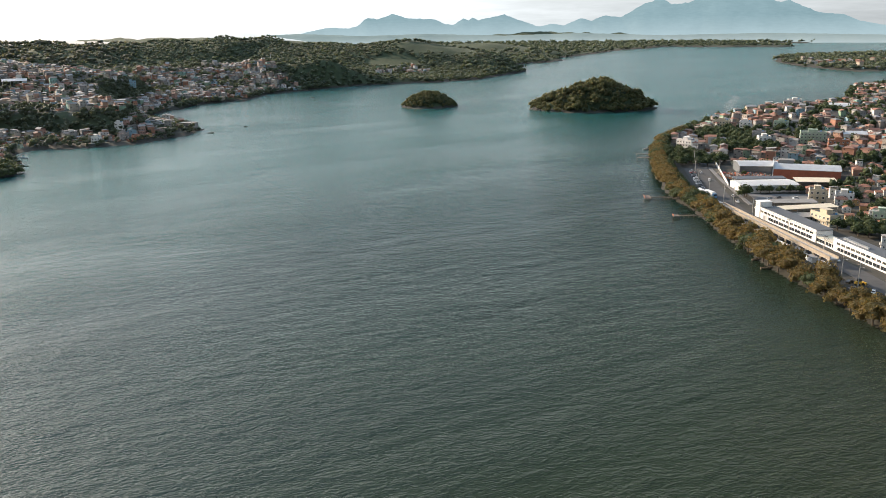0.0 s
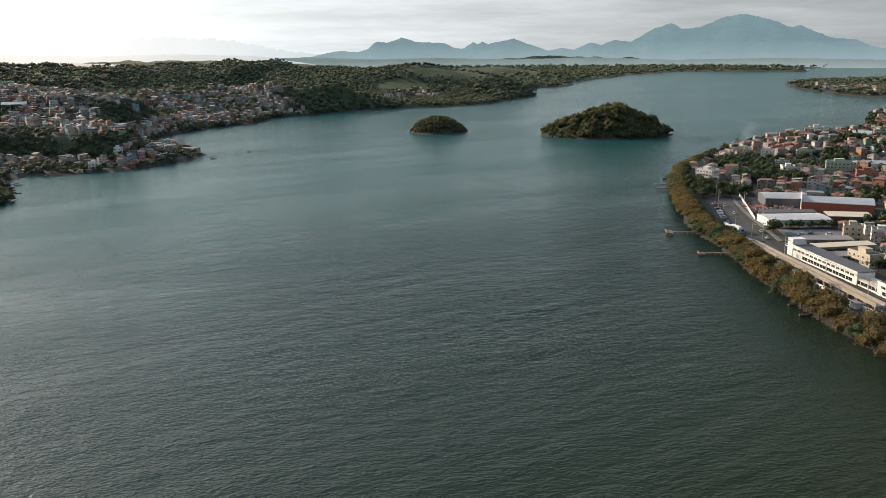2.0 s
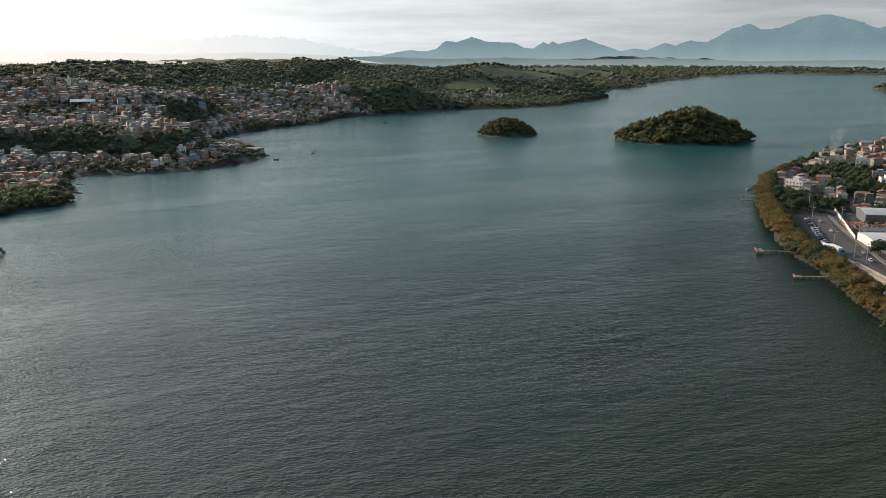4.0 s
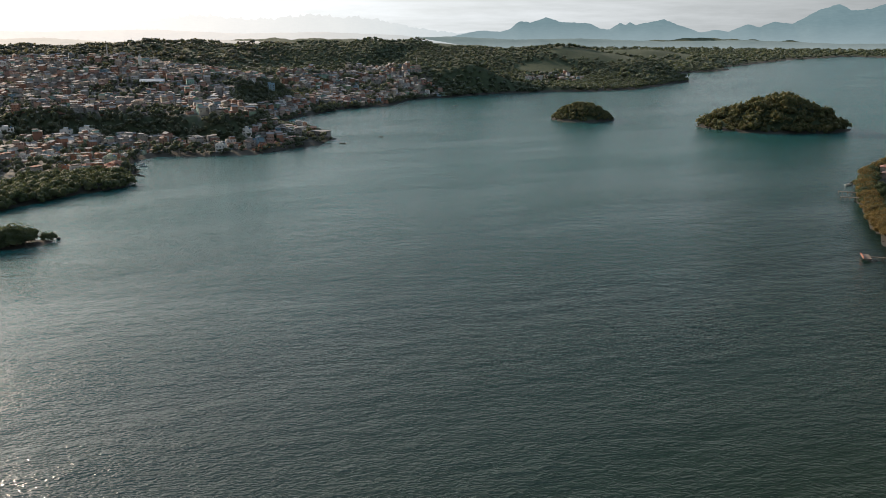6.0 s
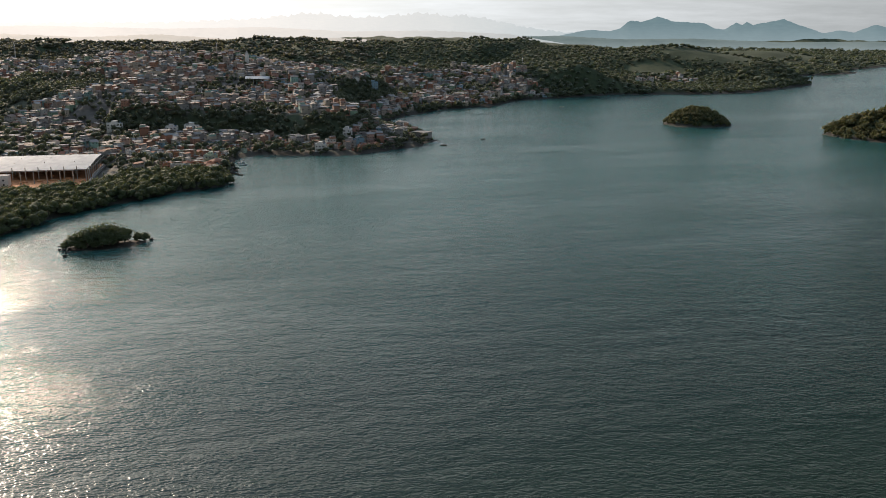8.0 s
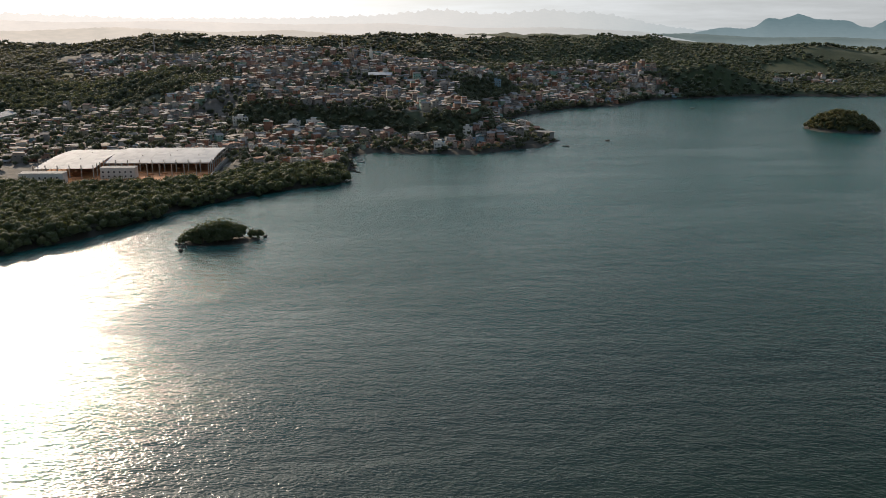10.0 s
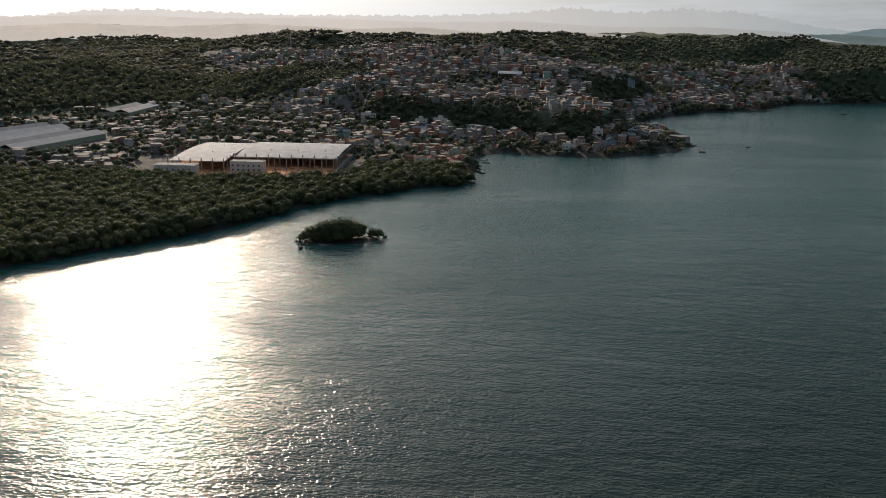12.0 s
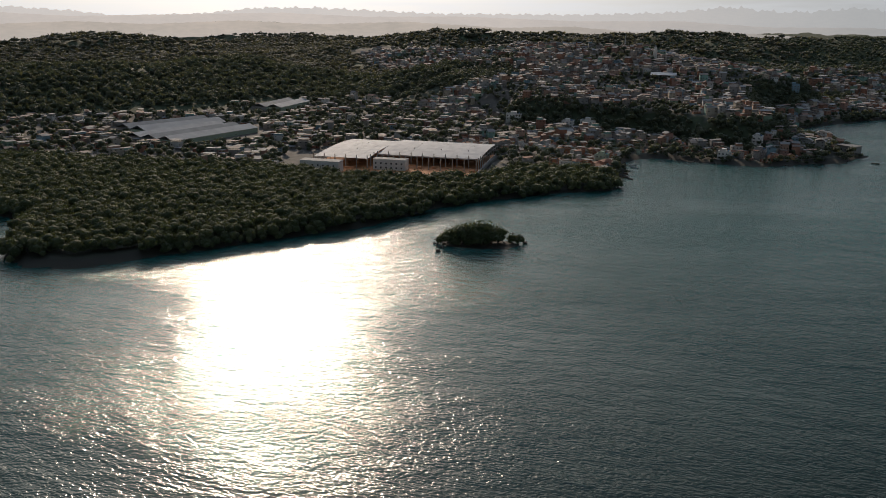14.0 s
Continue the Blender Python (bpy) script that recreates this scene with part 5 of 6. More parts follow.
def canopy(x, y, turn, w, d, h, mat, label):
    ob = base("canopy", x, y, FLAT, turn, label, "canopy", "works canopies")
    v = box_v(-0.3, -0.3, h, w + 0.3, d + 0.3, h + 0.22)
    v[[2, 3, 6, 7], 2] += 0.06 * d
    part("roof", Lump().add(v, BOX_F).mesh("roof", [mat]), ob)
    for a in np.linspace(0.3, w - 0.3, max(2, int(w / 7))):
        for b in (0.3, d - 0.3):
            part("post", bpy.data.meshes.get("canopy_post") or solid((-0.14, -0.14, -1, 0.14, 0.14, 4.6), name="canopy_post", mats=[M_STEEL]), ob, "", (a, b, h - 4.55))
    part("back_wall", solid((0, d - 0.35, -1, w, d - 0.1, h), name="back_wall", mats=[M_CONC]), ob)
    return ob


canopy(246, 590, -10, 27, 13, 5.2, M_CREAM, "open bay under a beige sheet roof")
canopy(208, 604, 0, 36, 8, 5.0, M_DARKWALL, "open bay under a dark sheet roof")
canopy(207, 528, -2, 27, 9, 3.8, M_FIBRE, "open parking bay under a grey sheet roof")
canopy(206, 509, 10, 36, 8, 3.6, M_CREAM, "long open bay under a dusty beige roof")
canopy(204, 489, 5, 14, 9, 3.4, M_FIBRE, "low open bay under a grey roof")


def block(x, y, turn, w, d, floors, paint, label, category="building", roofbox=True, z=None):
    """An apartment or office block with string courses, parapet and rows of windows."""
    z = float(land([x], [y])[0][0]) if z is None else z
    ob = base("apartment_block", x, y, z, turn, label, category)
    h = 3.0 * floors
    g = Lump().box(-w / 2, -d / 2, -5, w / 2, d / 2, h)
    for fl in range(floors + 1):
        part("string_course", solid((-w / 2 - 0.15, -d / 2 - 0.15, fl * 3.0 - 0.15, w / 2 + 0.15, d / 2 + 0.15, fl * 3.0 + 0.12), name="string_course", mats=[PAINT[paint]]), ob)
    par = Lump()
    for x0, y0, x1, y1 in ((-w / 2, -d / 2, w / 2, -d / 2 + 0.2), (-w / 2, d / 2 - 0.2, w / 2, d / 2), (-w / 2, -d / 2, -w / 2 + 0.2, d / 2), (w / 2 - 0.2, -d / 2, w / 2, d / 2)):
        par.box(x0, y0, h, x1, y1, h + 1.0)
    part("parapet", par.mesh("parapet", [PAINT[paint]]), ob)
    part("wall", g.mesh("wall", [PAINT[paint]]), ob)
    part("roof", solid((-w / 2 + 0.2, -d / 2 + 0.2, h + 0.1, w / 2 - 0.2, d / 2 - 0.2, h + 0.3), name="roof", mats=[M_DARKCONC]), ob)
    if roofbox:
        part("stair_head", solid((-w * 0.2, -d * 0.25, h, w * 0.15, d * 0.2, h + 2.6), (-w * 0.2 - 0.3, -d * 0.25 - 0.3, h + 2.6, w * 0.15 + 0.3, d * 0.2 + 0.3, h + 2.8), name="stair_head", mats=[PAINT[paint]]), ob)
        part("water_tank", TANK, ob, "blue plastic water tank", (w * 0.3, d * 0.25, h + 0.3))
    for fl in range(floors):
        for side, span, off in ((0, w, d / 2), (1, d, w / 2), (2, w, d / 2), (3, d, w / 2)):
            n = max(1, int(span / 3.0))
            for k in range(n):
                pc = part("window", WINDOW, ob)
                pc.matrix_basis = pose(0, 0, 0, 0, 0, 90 * side) @ pose((k + 0.5) / n * span - span / 2, -off, fl * 3.0 + 0.95)
                part("pane", PANE, pc)
    for fl in range(1, floors):
        b = Lump().box(-w * 0.42, -d / 2 - 1.3, fl * 3.0 - 0.15, w * 0.42, -d / 2, fl * 3.0 + 0.02).box(-w * 0.42, -d / 2 - 1.3, fl * 3.0, w * 0.42, -d / 2 - 1.18, fl * 3.0 + 0.95)
        part("balcony", b.mesh("balcony", [PAINT[paint]]), ob)
    return ob


for b in BLOCKS:
    block(*b)
hall = base("church_hall", 389, 814, float(land([389], [814])[0][0]), -15, "large white gabled hall among the houses", "hall")
part("wall", solid((-10, -7, -4, 10, 7, 7), name="wall", mats=[M_WHITE]), hall)
part("roof", Lump().gable(-10, -7, 7, 10, 7, 2.2, 0.6, 0.25).mesh("roof", [M_SHEETW]), hall)
for k in range(5):
    pc = part("window", WINDOW, hall)
    pc.matrix_basis = pose(-8 + 4 * k, -7, 3)
arch = base("arched_canopy", 462, 1012, float(land([462], [1012])[0][0]), -20, "white arched sports canopy on slender posts", "canopy")
g = Lump()
for k in range(12):
    a0, a1 = math.pi * k / 12, math.pi * (k + 1) / 12
    v = box_v(-11, -12 * math.cos(a0), 0, 11, -12 * math.cos(a1), 0.2)
    v[[0, 1], 2], v[[2, 3], 2] = 6 + 4 * math.sin(a0), 6 + 4 * math.sin(a1)
    v[[4, 5], 2], v[[6, 7], 2] = 6.2 + 4 * math.sin(a0), 6.2 + 4 * math.sin(a1)
    g.add(v, BOX_F)
part("roof", g.mesh("roof", [M_SHEETW]), arch)
for a in (-10, 0, 10):
    for b in (-11.6, 11.6):
        part("post", bpy.data.meshes.get("arch_post") or solid((-0.2, -0.2, -3, 0.2, 0.2, 6.3), name="arch_post", mats=[M_STEEL]), arch, "", (a, b, 0))


# ---- poles and cables ----
def pole_meshes():
    g = Lump().tube([(0, 0, -1), (0, 0, 5), (0, 0, 9.5)], [0.2, 0.17, 0.12], 8)
    arm = Lump().box(-1.1, -0.07, 8.7, 1.1, 0.07, 8.85).box(-1.0, -0.05, 8.85, -0.9, 0.05, 9.05).box(0.9, -0.05, 8.85, 1.0, 0.05, 9.05).box(-0.05, -0.05, 8.85, 0.05, 0.05, 9.1)
    lamp = Lump().tube([(0, 0, 7.6), (0, -0.9, 8.2), (0, -1.9, 8.3)], [0.05, 0.045, 0.04], 6)
    head = Lump().box(-0.14, -2.5, 8.22, 0.14, -1.8, 8.38)
    return g.mesh("pole", [M_CONC]), arm.mesh("crossarm", [M_WOOD]), lamp.mesh("lamp_arm", [M_STEEL]), head.mesh("lamp_head", [M_STEEL])


POLE = pole_meshes()
POLES = [(183, 340), (183, 364), (181.5, 377), (189, 414), (186, 452), (184, 501), (181, 545), (186, 541), (182, 579), (184, 612), (194, 655), (206, 700), (216, 730), (207, 600), (211, 650)]
for k, (x, y) in enumerate(POLES):
    ob = base("utility_pole", x, y, FLAT, 8 + 3 * (k % 3), "grey concrete utility pole with crossarm and lamp", "utility pole", "street poles")
    part("pole", POLE[0], ob)
    part("crossarm", POLE[1], ob)
    part("lamp_head", POLE[3], part("lamp_arm", POLE[2], ob))
    ob.scale = (1.2, 1.2, 1.25)
for (x0, y0), (x1, y1) in zip(POLES[:12], POLES[1:13]):
    if math.hypot(x1 - x0, y1 - y0) < 8:
        continue
    g = Lump()
    for off in (-0.95, 0.0, 0.95):
        pts = [(x0 + (x1 - x0) * s + off, y0 + (y1 - y0) * s, FLAT + 11.25 - 3.6 * s * (1 - s)) for s in np.linspace(0, 1, 7)]
        for a, b in zip(pts, pts[1:]):
            g.beam(a, b, 0.06)
    tagged(new("power_cable", g.mesh("power_cable", [M_BLACK])), "black sagging power cables between street poles", "cable", "street cables")


# ---- vehicles ----
def car_meshes(color):
    paint = plain("car_paint", color, 0.3, 0.1, 0.05, 1.0)
    b = Lump()
    prof = [(-2.1, 0.35), (-2.15, 0.75), (-1.3, 0.95), (1.6, 0.98), (2.05, 0.85), (2.1, 0.35)]
    v = [(x, y, z) for y in (-0.85, 0.85) for x, z in prof]
    b.add(v, [(0, 1, 2, 5), (2, 3, 4, 5), (6, 11, 8, 7), (8, 11, 10, 9)] + [(k, 6 + k, 7 + k, k + 1) for k in range(5)] + [(5, 11, 6, 0)])
    c = Lump()
    v = box_v(-1.15, -0.78, 0.95, 1.5, 0.78, 1.48)
    v[[4, 7], 0] += 0.6
    v[[5, 6], 0] -= 0.35
    v[4:, 1] *= 0.82
    c.add(v, BOX_F)
    roof = Lump().box(-0.55, -0.62, 1.47, 1.12, 0.62, 1.53)
    wh = Lump().tube([(0, -0.1, 0), (0, 0.1, 0)], [0.33, 0.33], 10).box(-0.2, -0.11, -0.2, 0.2, 0.11, 0.2)
    return b.mesh("body", [paint]), c.mesh("windows", [M_GLASS]), roof.mesh("roof", [paint]), wh.mesh("wheel", [M_BLACK])


CARS = {k: car_meshes(c) for k, c in dict(white=(0.75, 0.75, 0.74), silver=(0.42, 0.43, 0.44), black=(0.02, 0.02, 0.022), red=(0.42, 0.03, 0.02), grey=(0.12, 0.125, 0.13)).items()}


def car(x, y, turn, color):
    ob = base("car", x, y, 2.62, turn, color + " small car parked beside the street", "car", "parked cars")
    m = CARS[color]
    part("body", m[0], ob)
    part("windows", m[1], ob)
    part("roof", m[2], ob)
    for a in (-1.3, 1.3):
        for b in (-0.8, 0.8):
            part("wheel", m[3], ob, "", (a, b, 0.33))


rng = np.random.RandomState(5)
names = list(CARS)
for k in range(15):
    s = k / 14
    car(179.5 + 14 * s + rng.uniform(-0.3, 0.3), 583 + 80 * s, 70 + 95 * 0 + rng.uniform(-8, 8) - 70, names[rng.choice(5, p=[0.35, 0.25, 0.2, 0.05, 0.15])])
for x, y, t, c in ((191, 548, -98, "white"), (196, 528, -100, "white"), (188, 620, 78, "black"), (196, 625, 78, "white"), (199, 655, 75, "silver"), (172.5, 543, 85, "red"),
                   (194, 566, -100, "silver"), (190, 440, 96, "black"), (196, 470, -84, "grey"), (193, 408, 96, "white"), (215, 556, 10, "silver"), (222, 560, 20, "grey"),
                   (232, 556, 5, "white"), (183, 372, 30, "black"), (180, 362, 10, "grey"), (186, 356, 60, "white"), (214, 531, 85, "grey"), (226, 531, 85, "white"),
                   (216, 655, 40, "red"), (226, 640, 10, "grey")):
    car(x, y, t, c)


def truck(x, y, turn, cab, label):
    ob = base("truck", x, y, 2.62, turn, label, "truck", "trucks")
    part("cargo_box", Lump().box(-7.5, -1.25, 1.0, 3.2, 1.25, 3.9).mesh("cargo_box", [M_WHITE]), ob, "white box body")
    v = box_v(3.5, -1.2, 0.6, 5.6, 1.2, 3.1)
    v[[5, 6], 0] -= 0.35
    cabin = part("cab", Lump().add(v, BOX_F).mesh("cab", [cab]), ob, "driver's cab")
    part("windscreen", Lump().box(5.25, -1.05, 1.8, 5.5, 1.05, 2.8).mesh("windscreen", [M_GLASS]), cabin)
    part("chassis", Lump().box(-7.4, -0.5, 0.6, 5.0, 0.5, 1.0).mesh("chassis", [M_BLACK]), ob)
    for a in (-6.3, -5.0, 2.2, 4.5):
        for b in (-1.05, 1.05):
            w = part("wheel", CARS["black"][3], ob, "", (a, b, 0.5))
            w.scale = (1.5, 1.5, 1.5)


truck(175.5, 570, -82, M_WHITE, "white box lorry parked at the street's edge")
truck(179.5, 566, -80, M_TANK, "white box lorry with a blue cab")
loader = base("loader", 186, 369, FLAT, 20, "small yellow wheel loader on the riverside lot", "loader")
M_YEL = plain("yellow_machine_paint", (0.55, 0.33, 0.03), 0.5, 0.0, 0.15, 1.0)
part("body", Lump().box(-2, -0.9, 0.7, 0.6, 0.9, 1.9).box(0.6, -0.6, 0.7, 1.8, 0.6, 1.2).mesh("body", [M_YEL]), loader)
part("cab", Lump().box(-0.9, -0.75, 1.9, 0.5, 0.75, 3.0).mesh("cab", [M_GLASS]), loader)
part("bucket", Lump().box(2.6, -1.2, 0.2, 3.3, 1.2, 1.1).beam((1.4, 0, 1.2), (2.8, 0, 0.8), 0.3).mesh("bucket", [M_YEL]), loader)
for a in (-1.3, 1.3):
    for b in (-0.95, 0.95):
        w = part("wheel", CARS["black"][3], loader, "", (a, b, 0.6))
        w.scale = (1.8, 1.8, 1.8)
# heap of scrap in the yard
g = Lump()
for k in range(420):
    x, y = rng.uniform(210, 245), rng.uniform(631, 655)
    if y > 652 - 0.2 * (x - 221) or y < 628 + 0.1 * (245 - x):
        continue
    z = FLAT + rng.uniform(0, 1.6)
    d = rng.normal(size=3)
    d[2] *= 0.3
    d = d / np.linalg.norm(d) * rng.uniform(0.6, 2.2)
    g.beam((x, y, z), (x + d[0], y + d[1], z + 0.2 + abs(d[2])), rng.uniform(0.2, 0.9), rng.uniform(0.2, 0.7), rng.randint(3))
tagged(new("scrap_heap", g.mesh("scrap_heap", [M_BRICKRED, M_CONC, M_DARKWALL])), "heap of rusty and grey scrap metal", "scrap", kind="stuff")
fence = base("yard_wall", 203, 603, FLAT, 78, "long white yard wall beside the street", "wall")
for k in range(11):
    part("wall_panel", bpy.data.meshes.get("yard_panel") or solid((0, 0, -1, 8.2, 0.25, 2.3), name="yard_panel", mats=[M_WHITE]), fence, "", (k * 8.6, 0, 0))
for k in range(12):
    part("wall_post", bpy.data.meshes.get("yard_post") or solid((-0.25, -0.08, -1, 0.2, 0.33, 2.6), name="yard_post", mats=[M_CONC]), fence, "", (k * 8.6 - 0.2, 0, 0))


# ---- piers and boats ----
def pier(x0, y0, x1, y1, wide, label, head=None, z=1.3):
    length = math.hypot(x1 - x0, y1 - y0)
    ob = base("jetty", x0, y0, 0, math.degrees(math.atan2(y1 - y0, x1 - x0)), label, "jetty", "river jetties")
    n = int(length / 1.1)
    plank = Lump().box(0, -wide / 2, z, 1.04, wide / 2, z + 0.12).mesh("plank", [M_WOOD])
    for k in range(n):
        part("plank", plank, ob, "", (k * 1.1, 0, 0))
    for s in (-1, 1):
        part("beam", Lump().box(0, s * wide * 0.4 - 0.1, z - 0.25, length, s * wide * 0.4 + 0.1, z).mesh("beam", [M_WOOD]), ob)
    pile = Lump().tube([(0, 0, -3), (0, 0, z + 0.5)], [0.14, 0.12], 6).mesh("pile", [M_WOOD])
    for k in range(int(length / 3) + 1):
        for s in (-1, 1):
            part("pile", pile, ob, "", (k * 3.0 + 0.3, s * wide * 0.48, 0))
    if head:
        w, d = head
        part("platform", Lump().box(-d, -w / 2, z - 0.3, 0, w / 2, z + 0.1).mesh("platform", [M_WOOD]), ob, "square timber landing stage")
        part("railing", Lump().box(-d, -w / 2, z + 0.1, -d + 0.1, w / 2, z + 0.9).mesh("railing", [M_BRICKRED]), ob, "faded red rail")


pier(141, 575, 158, 573, 1.3, "thin timber jetty with a square landing stage", (10, 4))
pier(145, 518, 160, 518, 1.2, "thin timber jetty with a small landing stage", (4, 3.5))
pier(168, 739, 190, 735, 2.2, "grey concrete and timber double jetty", None, 2.2)
pier(172, 760, 192, 756, 2.0, "grey timber jetty on many piles", None, 2.2)


def boat(x, y, turn, size, label, mat):
    ob = base("boat", x, y, 0.05, turn, label, "boat", "small boats")
    ob.scale = (size, size, size)
    v, n = [], 7
    for k in range(n):
        s = k / (n - 1) * 2 - 1
        w = 0.75 * (1 - max(0, s) ** 2.2) * (1 - 0.25 * max(0, -s) ** 2)
        v += [(s * 2.6, -w, 0.55 + 0.2 * max(0, s)), (s * 2.6, -w * 0.6, -0.1), (s * 2.6, w * 0.6, -0.1), (s * 2.6, w, 0.55 + 0.2 * max(0, s))]
    f = list(grid_faces(n, 4)) + [(0, 1, 2, 3)]
    part("hull", Lump().add(v, f).mesh("hull", [mat]), ob)
    for a in (-1.4, 0.0, 1.2):
        part("bench", Lump().box(a - 0.15, -0.62, 0.35, a + 0.15, 0.62, 0.42).mesh("bench", [M_WOOD]), ob)


BOATS = [(158.5, 421, 20, 1.1, 0), (158, 405, 5, 1.2, 0), (163, 383, -30, 1.0, 0), (190, 800, 40, 1.6, 1), (196, 812, 60, 1.6, 0), (-384, 791, 10, 1.3, 1), (-376, 762, 0, 1.3, 0),
         (-369, 750, 5, 1.4, 0), (-362, 747, -5, 1.0, 0), (-256, 962, 10, 1.2, 0), (-206, 1399, 20, 1.3, 0), (-391, 800, 70, 1.5, 1), (-230, 1020, 30, 0.9, 0)]
for x, y, t, s, c in BOATS:
    boat(x, y, t, s, "small white painted fishing boat" if c else "small dark wooden rowing boat", M_WHITE if c else M_WOOD)


# ---- trees on the starboard bank ----
GOLD = [tree_meshes(200 + k, 7.6, 9.5, M_LEAF_GOLD, 0.44, 430, 0.75, 7) for k in range(4)]
OLIVE = [tree_meshes(240 + k, 7.4, 9.5, M_LEAF_MANG, 0.44, 430, 0.75, 7) for k in range(4)]
GREEN = [tree_meshes(220 + k, 9.0, 9.5, M_LEAF_DEEP, 0.5, 360, 0.75, 7) for k in range(4)]
coast = np.array(COAST_RIGHT[5:20], float)
seg = np.hypot(*np.diff(coast, axis=0).T)
run = np.concatenate([[0], np.cumsum(seg)])
rng = np.random.RandomState(9)
s = 20.0
while s < run[-1] - 10:
    x, y = np.interp(s, run, coast[:, 0]), np.interp(s, run, coast[:, 1])
    sparse = y < 470
    rows = 2 if sparse else 3 if 552 < y < 690 else 2
    for row in range(rows):
        tx, ty = x + (0.4 if sparse else 1.9) + row * (6.5 if sparse else 4.6) + rng.uniform(-1, 1), y + rng.uniform(-1.5, 1.5)
        if (row > 1 and rng.rand() < 0.3) or (sparse and row == 1 and rng.rand() < 0.45):
            continue
        z = max(0.2, float(land([tx], [ty])[0][0]))
        tree_thing(GREEN[rng.randint(4)] if row > 1 else (GOLD if rng.rand() < 0.72 else OLIVE)[rng.randint(4)], tx - (1.0 if sparse else 0), ty, z, rng.uniform(0, 360),
                   rng.uniform(1.1, 1.55) if sparse else rng.uniform(0.7, 0.95) if row > 1 else rng.uniform(0.85, 1.25),
                   "leafy green tree between shore and street" if row > 1 else "bushy shore tree with leaves tinted golden-green for evening sun", "shore trees")
    s += rng.uniform(8.0, 11) if sparse else rng.uniform(4.6, 6.4)
spots = [(200, 562, 1.15), (203, 566, 1.0), (216, 576, 0.7), (222, 576, 0.75), (229, 576, 0.7), (236, 576, 0.75), (242, 575, 0.7), (221, 470, 1.0), (228, 466, 1.1), (234, 460, 1.1),
         (238, 452, 1.0), (230, 452, 0.9), (244, 462, 1.0), (226, 456, 0.9), (333, 678, 1.2), (263, 559, 0.9), (272, 560, 0.8), (228, 645, 0.5), (250, 520, 0.8), (262, 512, 0.9), (241, 478, 0.9),
         (268, 548, 0.9), (310, 660, 1.1), (320, 700, 1.0)]
wild = scatter(31, 195, 330, 690, 900, 8.5, lambda x, y, h, d: (d > 3) & (leafy(x, y) | (d < 12)))
wild = wild[np.argsort(wild[:, 1])]
spots += [(x, y, rng.uniform(0.75, 1.15)) for x, y, z in wild]
more = place_trees(35, (225, 1000, 420, 1500), 11.0, 6, 11, lambda x, y, h, d: (d > 2) & (x < 0.56 * y + 30) & ~in_yard(x, y) & (leafy(x, y) | (d < 10) | (np.sin(x * 0.3 + y * 0.17) > 0.5)) & ((x > 330) | (y > 900) | ((y < 690) & (x > 232))))
woods("headland_trees", more, M_LEAF_DEEP, "dark green garden trees between the headland's houses", 36, 0.9, 46, 6, 1.1, 3)
for x, y, k in spots[:84]:
    tree_thing(GREEN[rng.randint(4)], x, y, float(land([x], [y])[0][0]), rng.uniform(0, 360), k * rng.uniform(0.9, 1.1), "dark green leafy tree among the buildings", "town trees")
grove = [(x, y, float(land([x], [y])[0][0]), 9.5 * k) for x, y, k in spots[84:200]]
woods("headland_grove", grove, M_LEAF_DEEP, "dense dark green grove on the headland's slope", 37, 0.55, 110, 6, 1.1, 4)
bank = place_trees(41, (860, 1700, 1880, 2650), 16, 7, 12, lambda x, y, h, d: (d > 0) & (x < 0.62 * y) & (np.sin(x * 0.02) + np.sin(y * 0.023) > -0.9))
woods("bank_mangroves", bank, M_LEAF_WOOD, "low mangroves along a far built-up bank", 42, 1.5, 16, 6, 1.3, 2)
bank_town = scatter(43, 880, 1500, 1890, 2300, 22, lambda x, y, h, d: (d > 25) & (np.sin(x * 0.02) + np.sin(y * 0.023) < 0.1))
far_houses("bank_houses", bank_town, "low houses on the far bank", 44, 26, 1.0, 1.0, (0.4, 0.05, 0.1, 0.1, 0.35), M_ROOF_CLAY)


def rocks(name, places, label, seed):
    rng = np.random.RandomState(seed)
    g = Lump()
    for x, y, z, r in places:
        v = CORE_V * rng.uniform(0.75, 1.2, (len(CORE_V), 1)) * np.array((r, r * rng.uniform(0.6, 1.1), r * 0.6))
        q = rng.uniform(0, 6.28)
        v = np.stack([v[:, 0] * math.cos(q) - v[:, 1] * math.sin(q), v[:, 0] * math.sin(q) + v[:, 1] * math.cos(q), v[:, 2]], 1)
        g.add(v + (x, y, z), CORE_F)
    return tagged(new(name, g.mesh(name, [M_ROCK])), label, "rocks", kind="stuff")


pl = [(np.interp(s, run, coast[:, 0]) + rng.uniform(-1.5, 2), np.interp(s, run, coast[:, 1]), rng.uniform(-0.2, 0.5), rng.uniform(0.25, 1.0)) for s in np.sort(rng.uniform(5, run[-1], 150))]
rocks("shore_rocks", pl, "brown boulders along the water's edge", 51)
ring = []
for cx, cy, rx, ry, n in ((205, 1182, 79, 55, 150), (-17, 1240, 37.5, 36.5, 80)):
    for k in range(n):
        q = 6.2832 * k / n
        ring.append((cx + rx * math.cos(q) * rng.uniform(0.95, 1.03), cy + ry * math.sin(q) * rng.uniform(0.95, 1.03), rng.uniform(-0.2, 0.9), rng.uniform(0.8, 2.4)))
rocks("island_rocks", ring, "tawny boulders round the river islands", 52)

# ---- the building site with the great roof ----
SITE_Z = 2.6
site = base("shed_frame", -462, 684, SITE_Z, 29.4, "huge open shed with pale metal roof on concrete columns", "warehouse")
ROOF_Z = 7.0


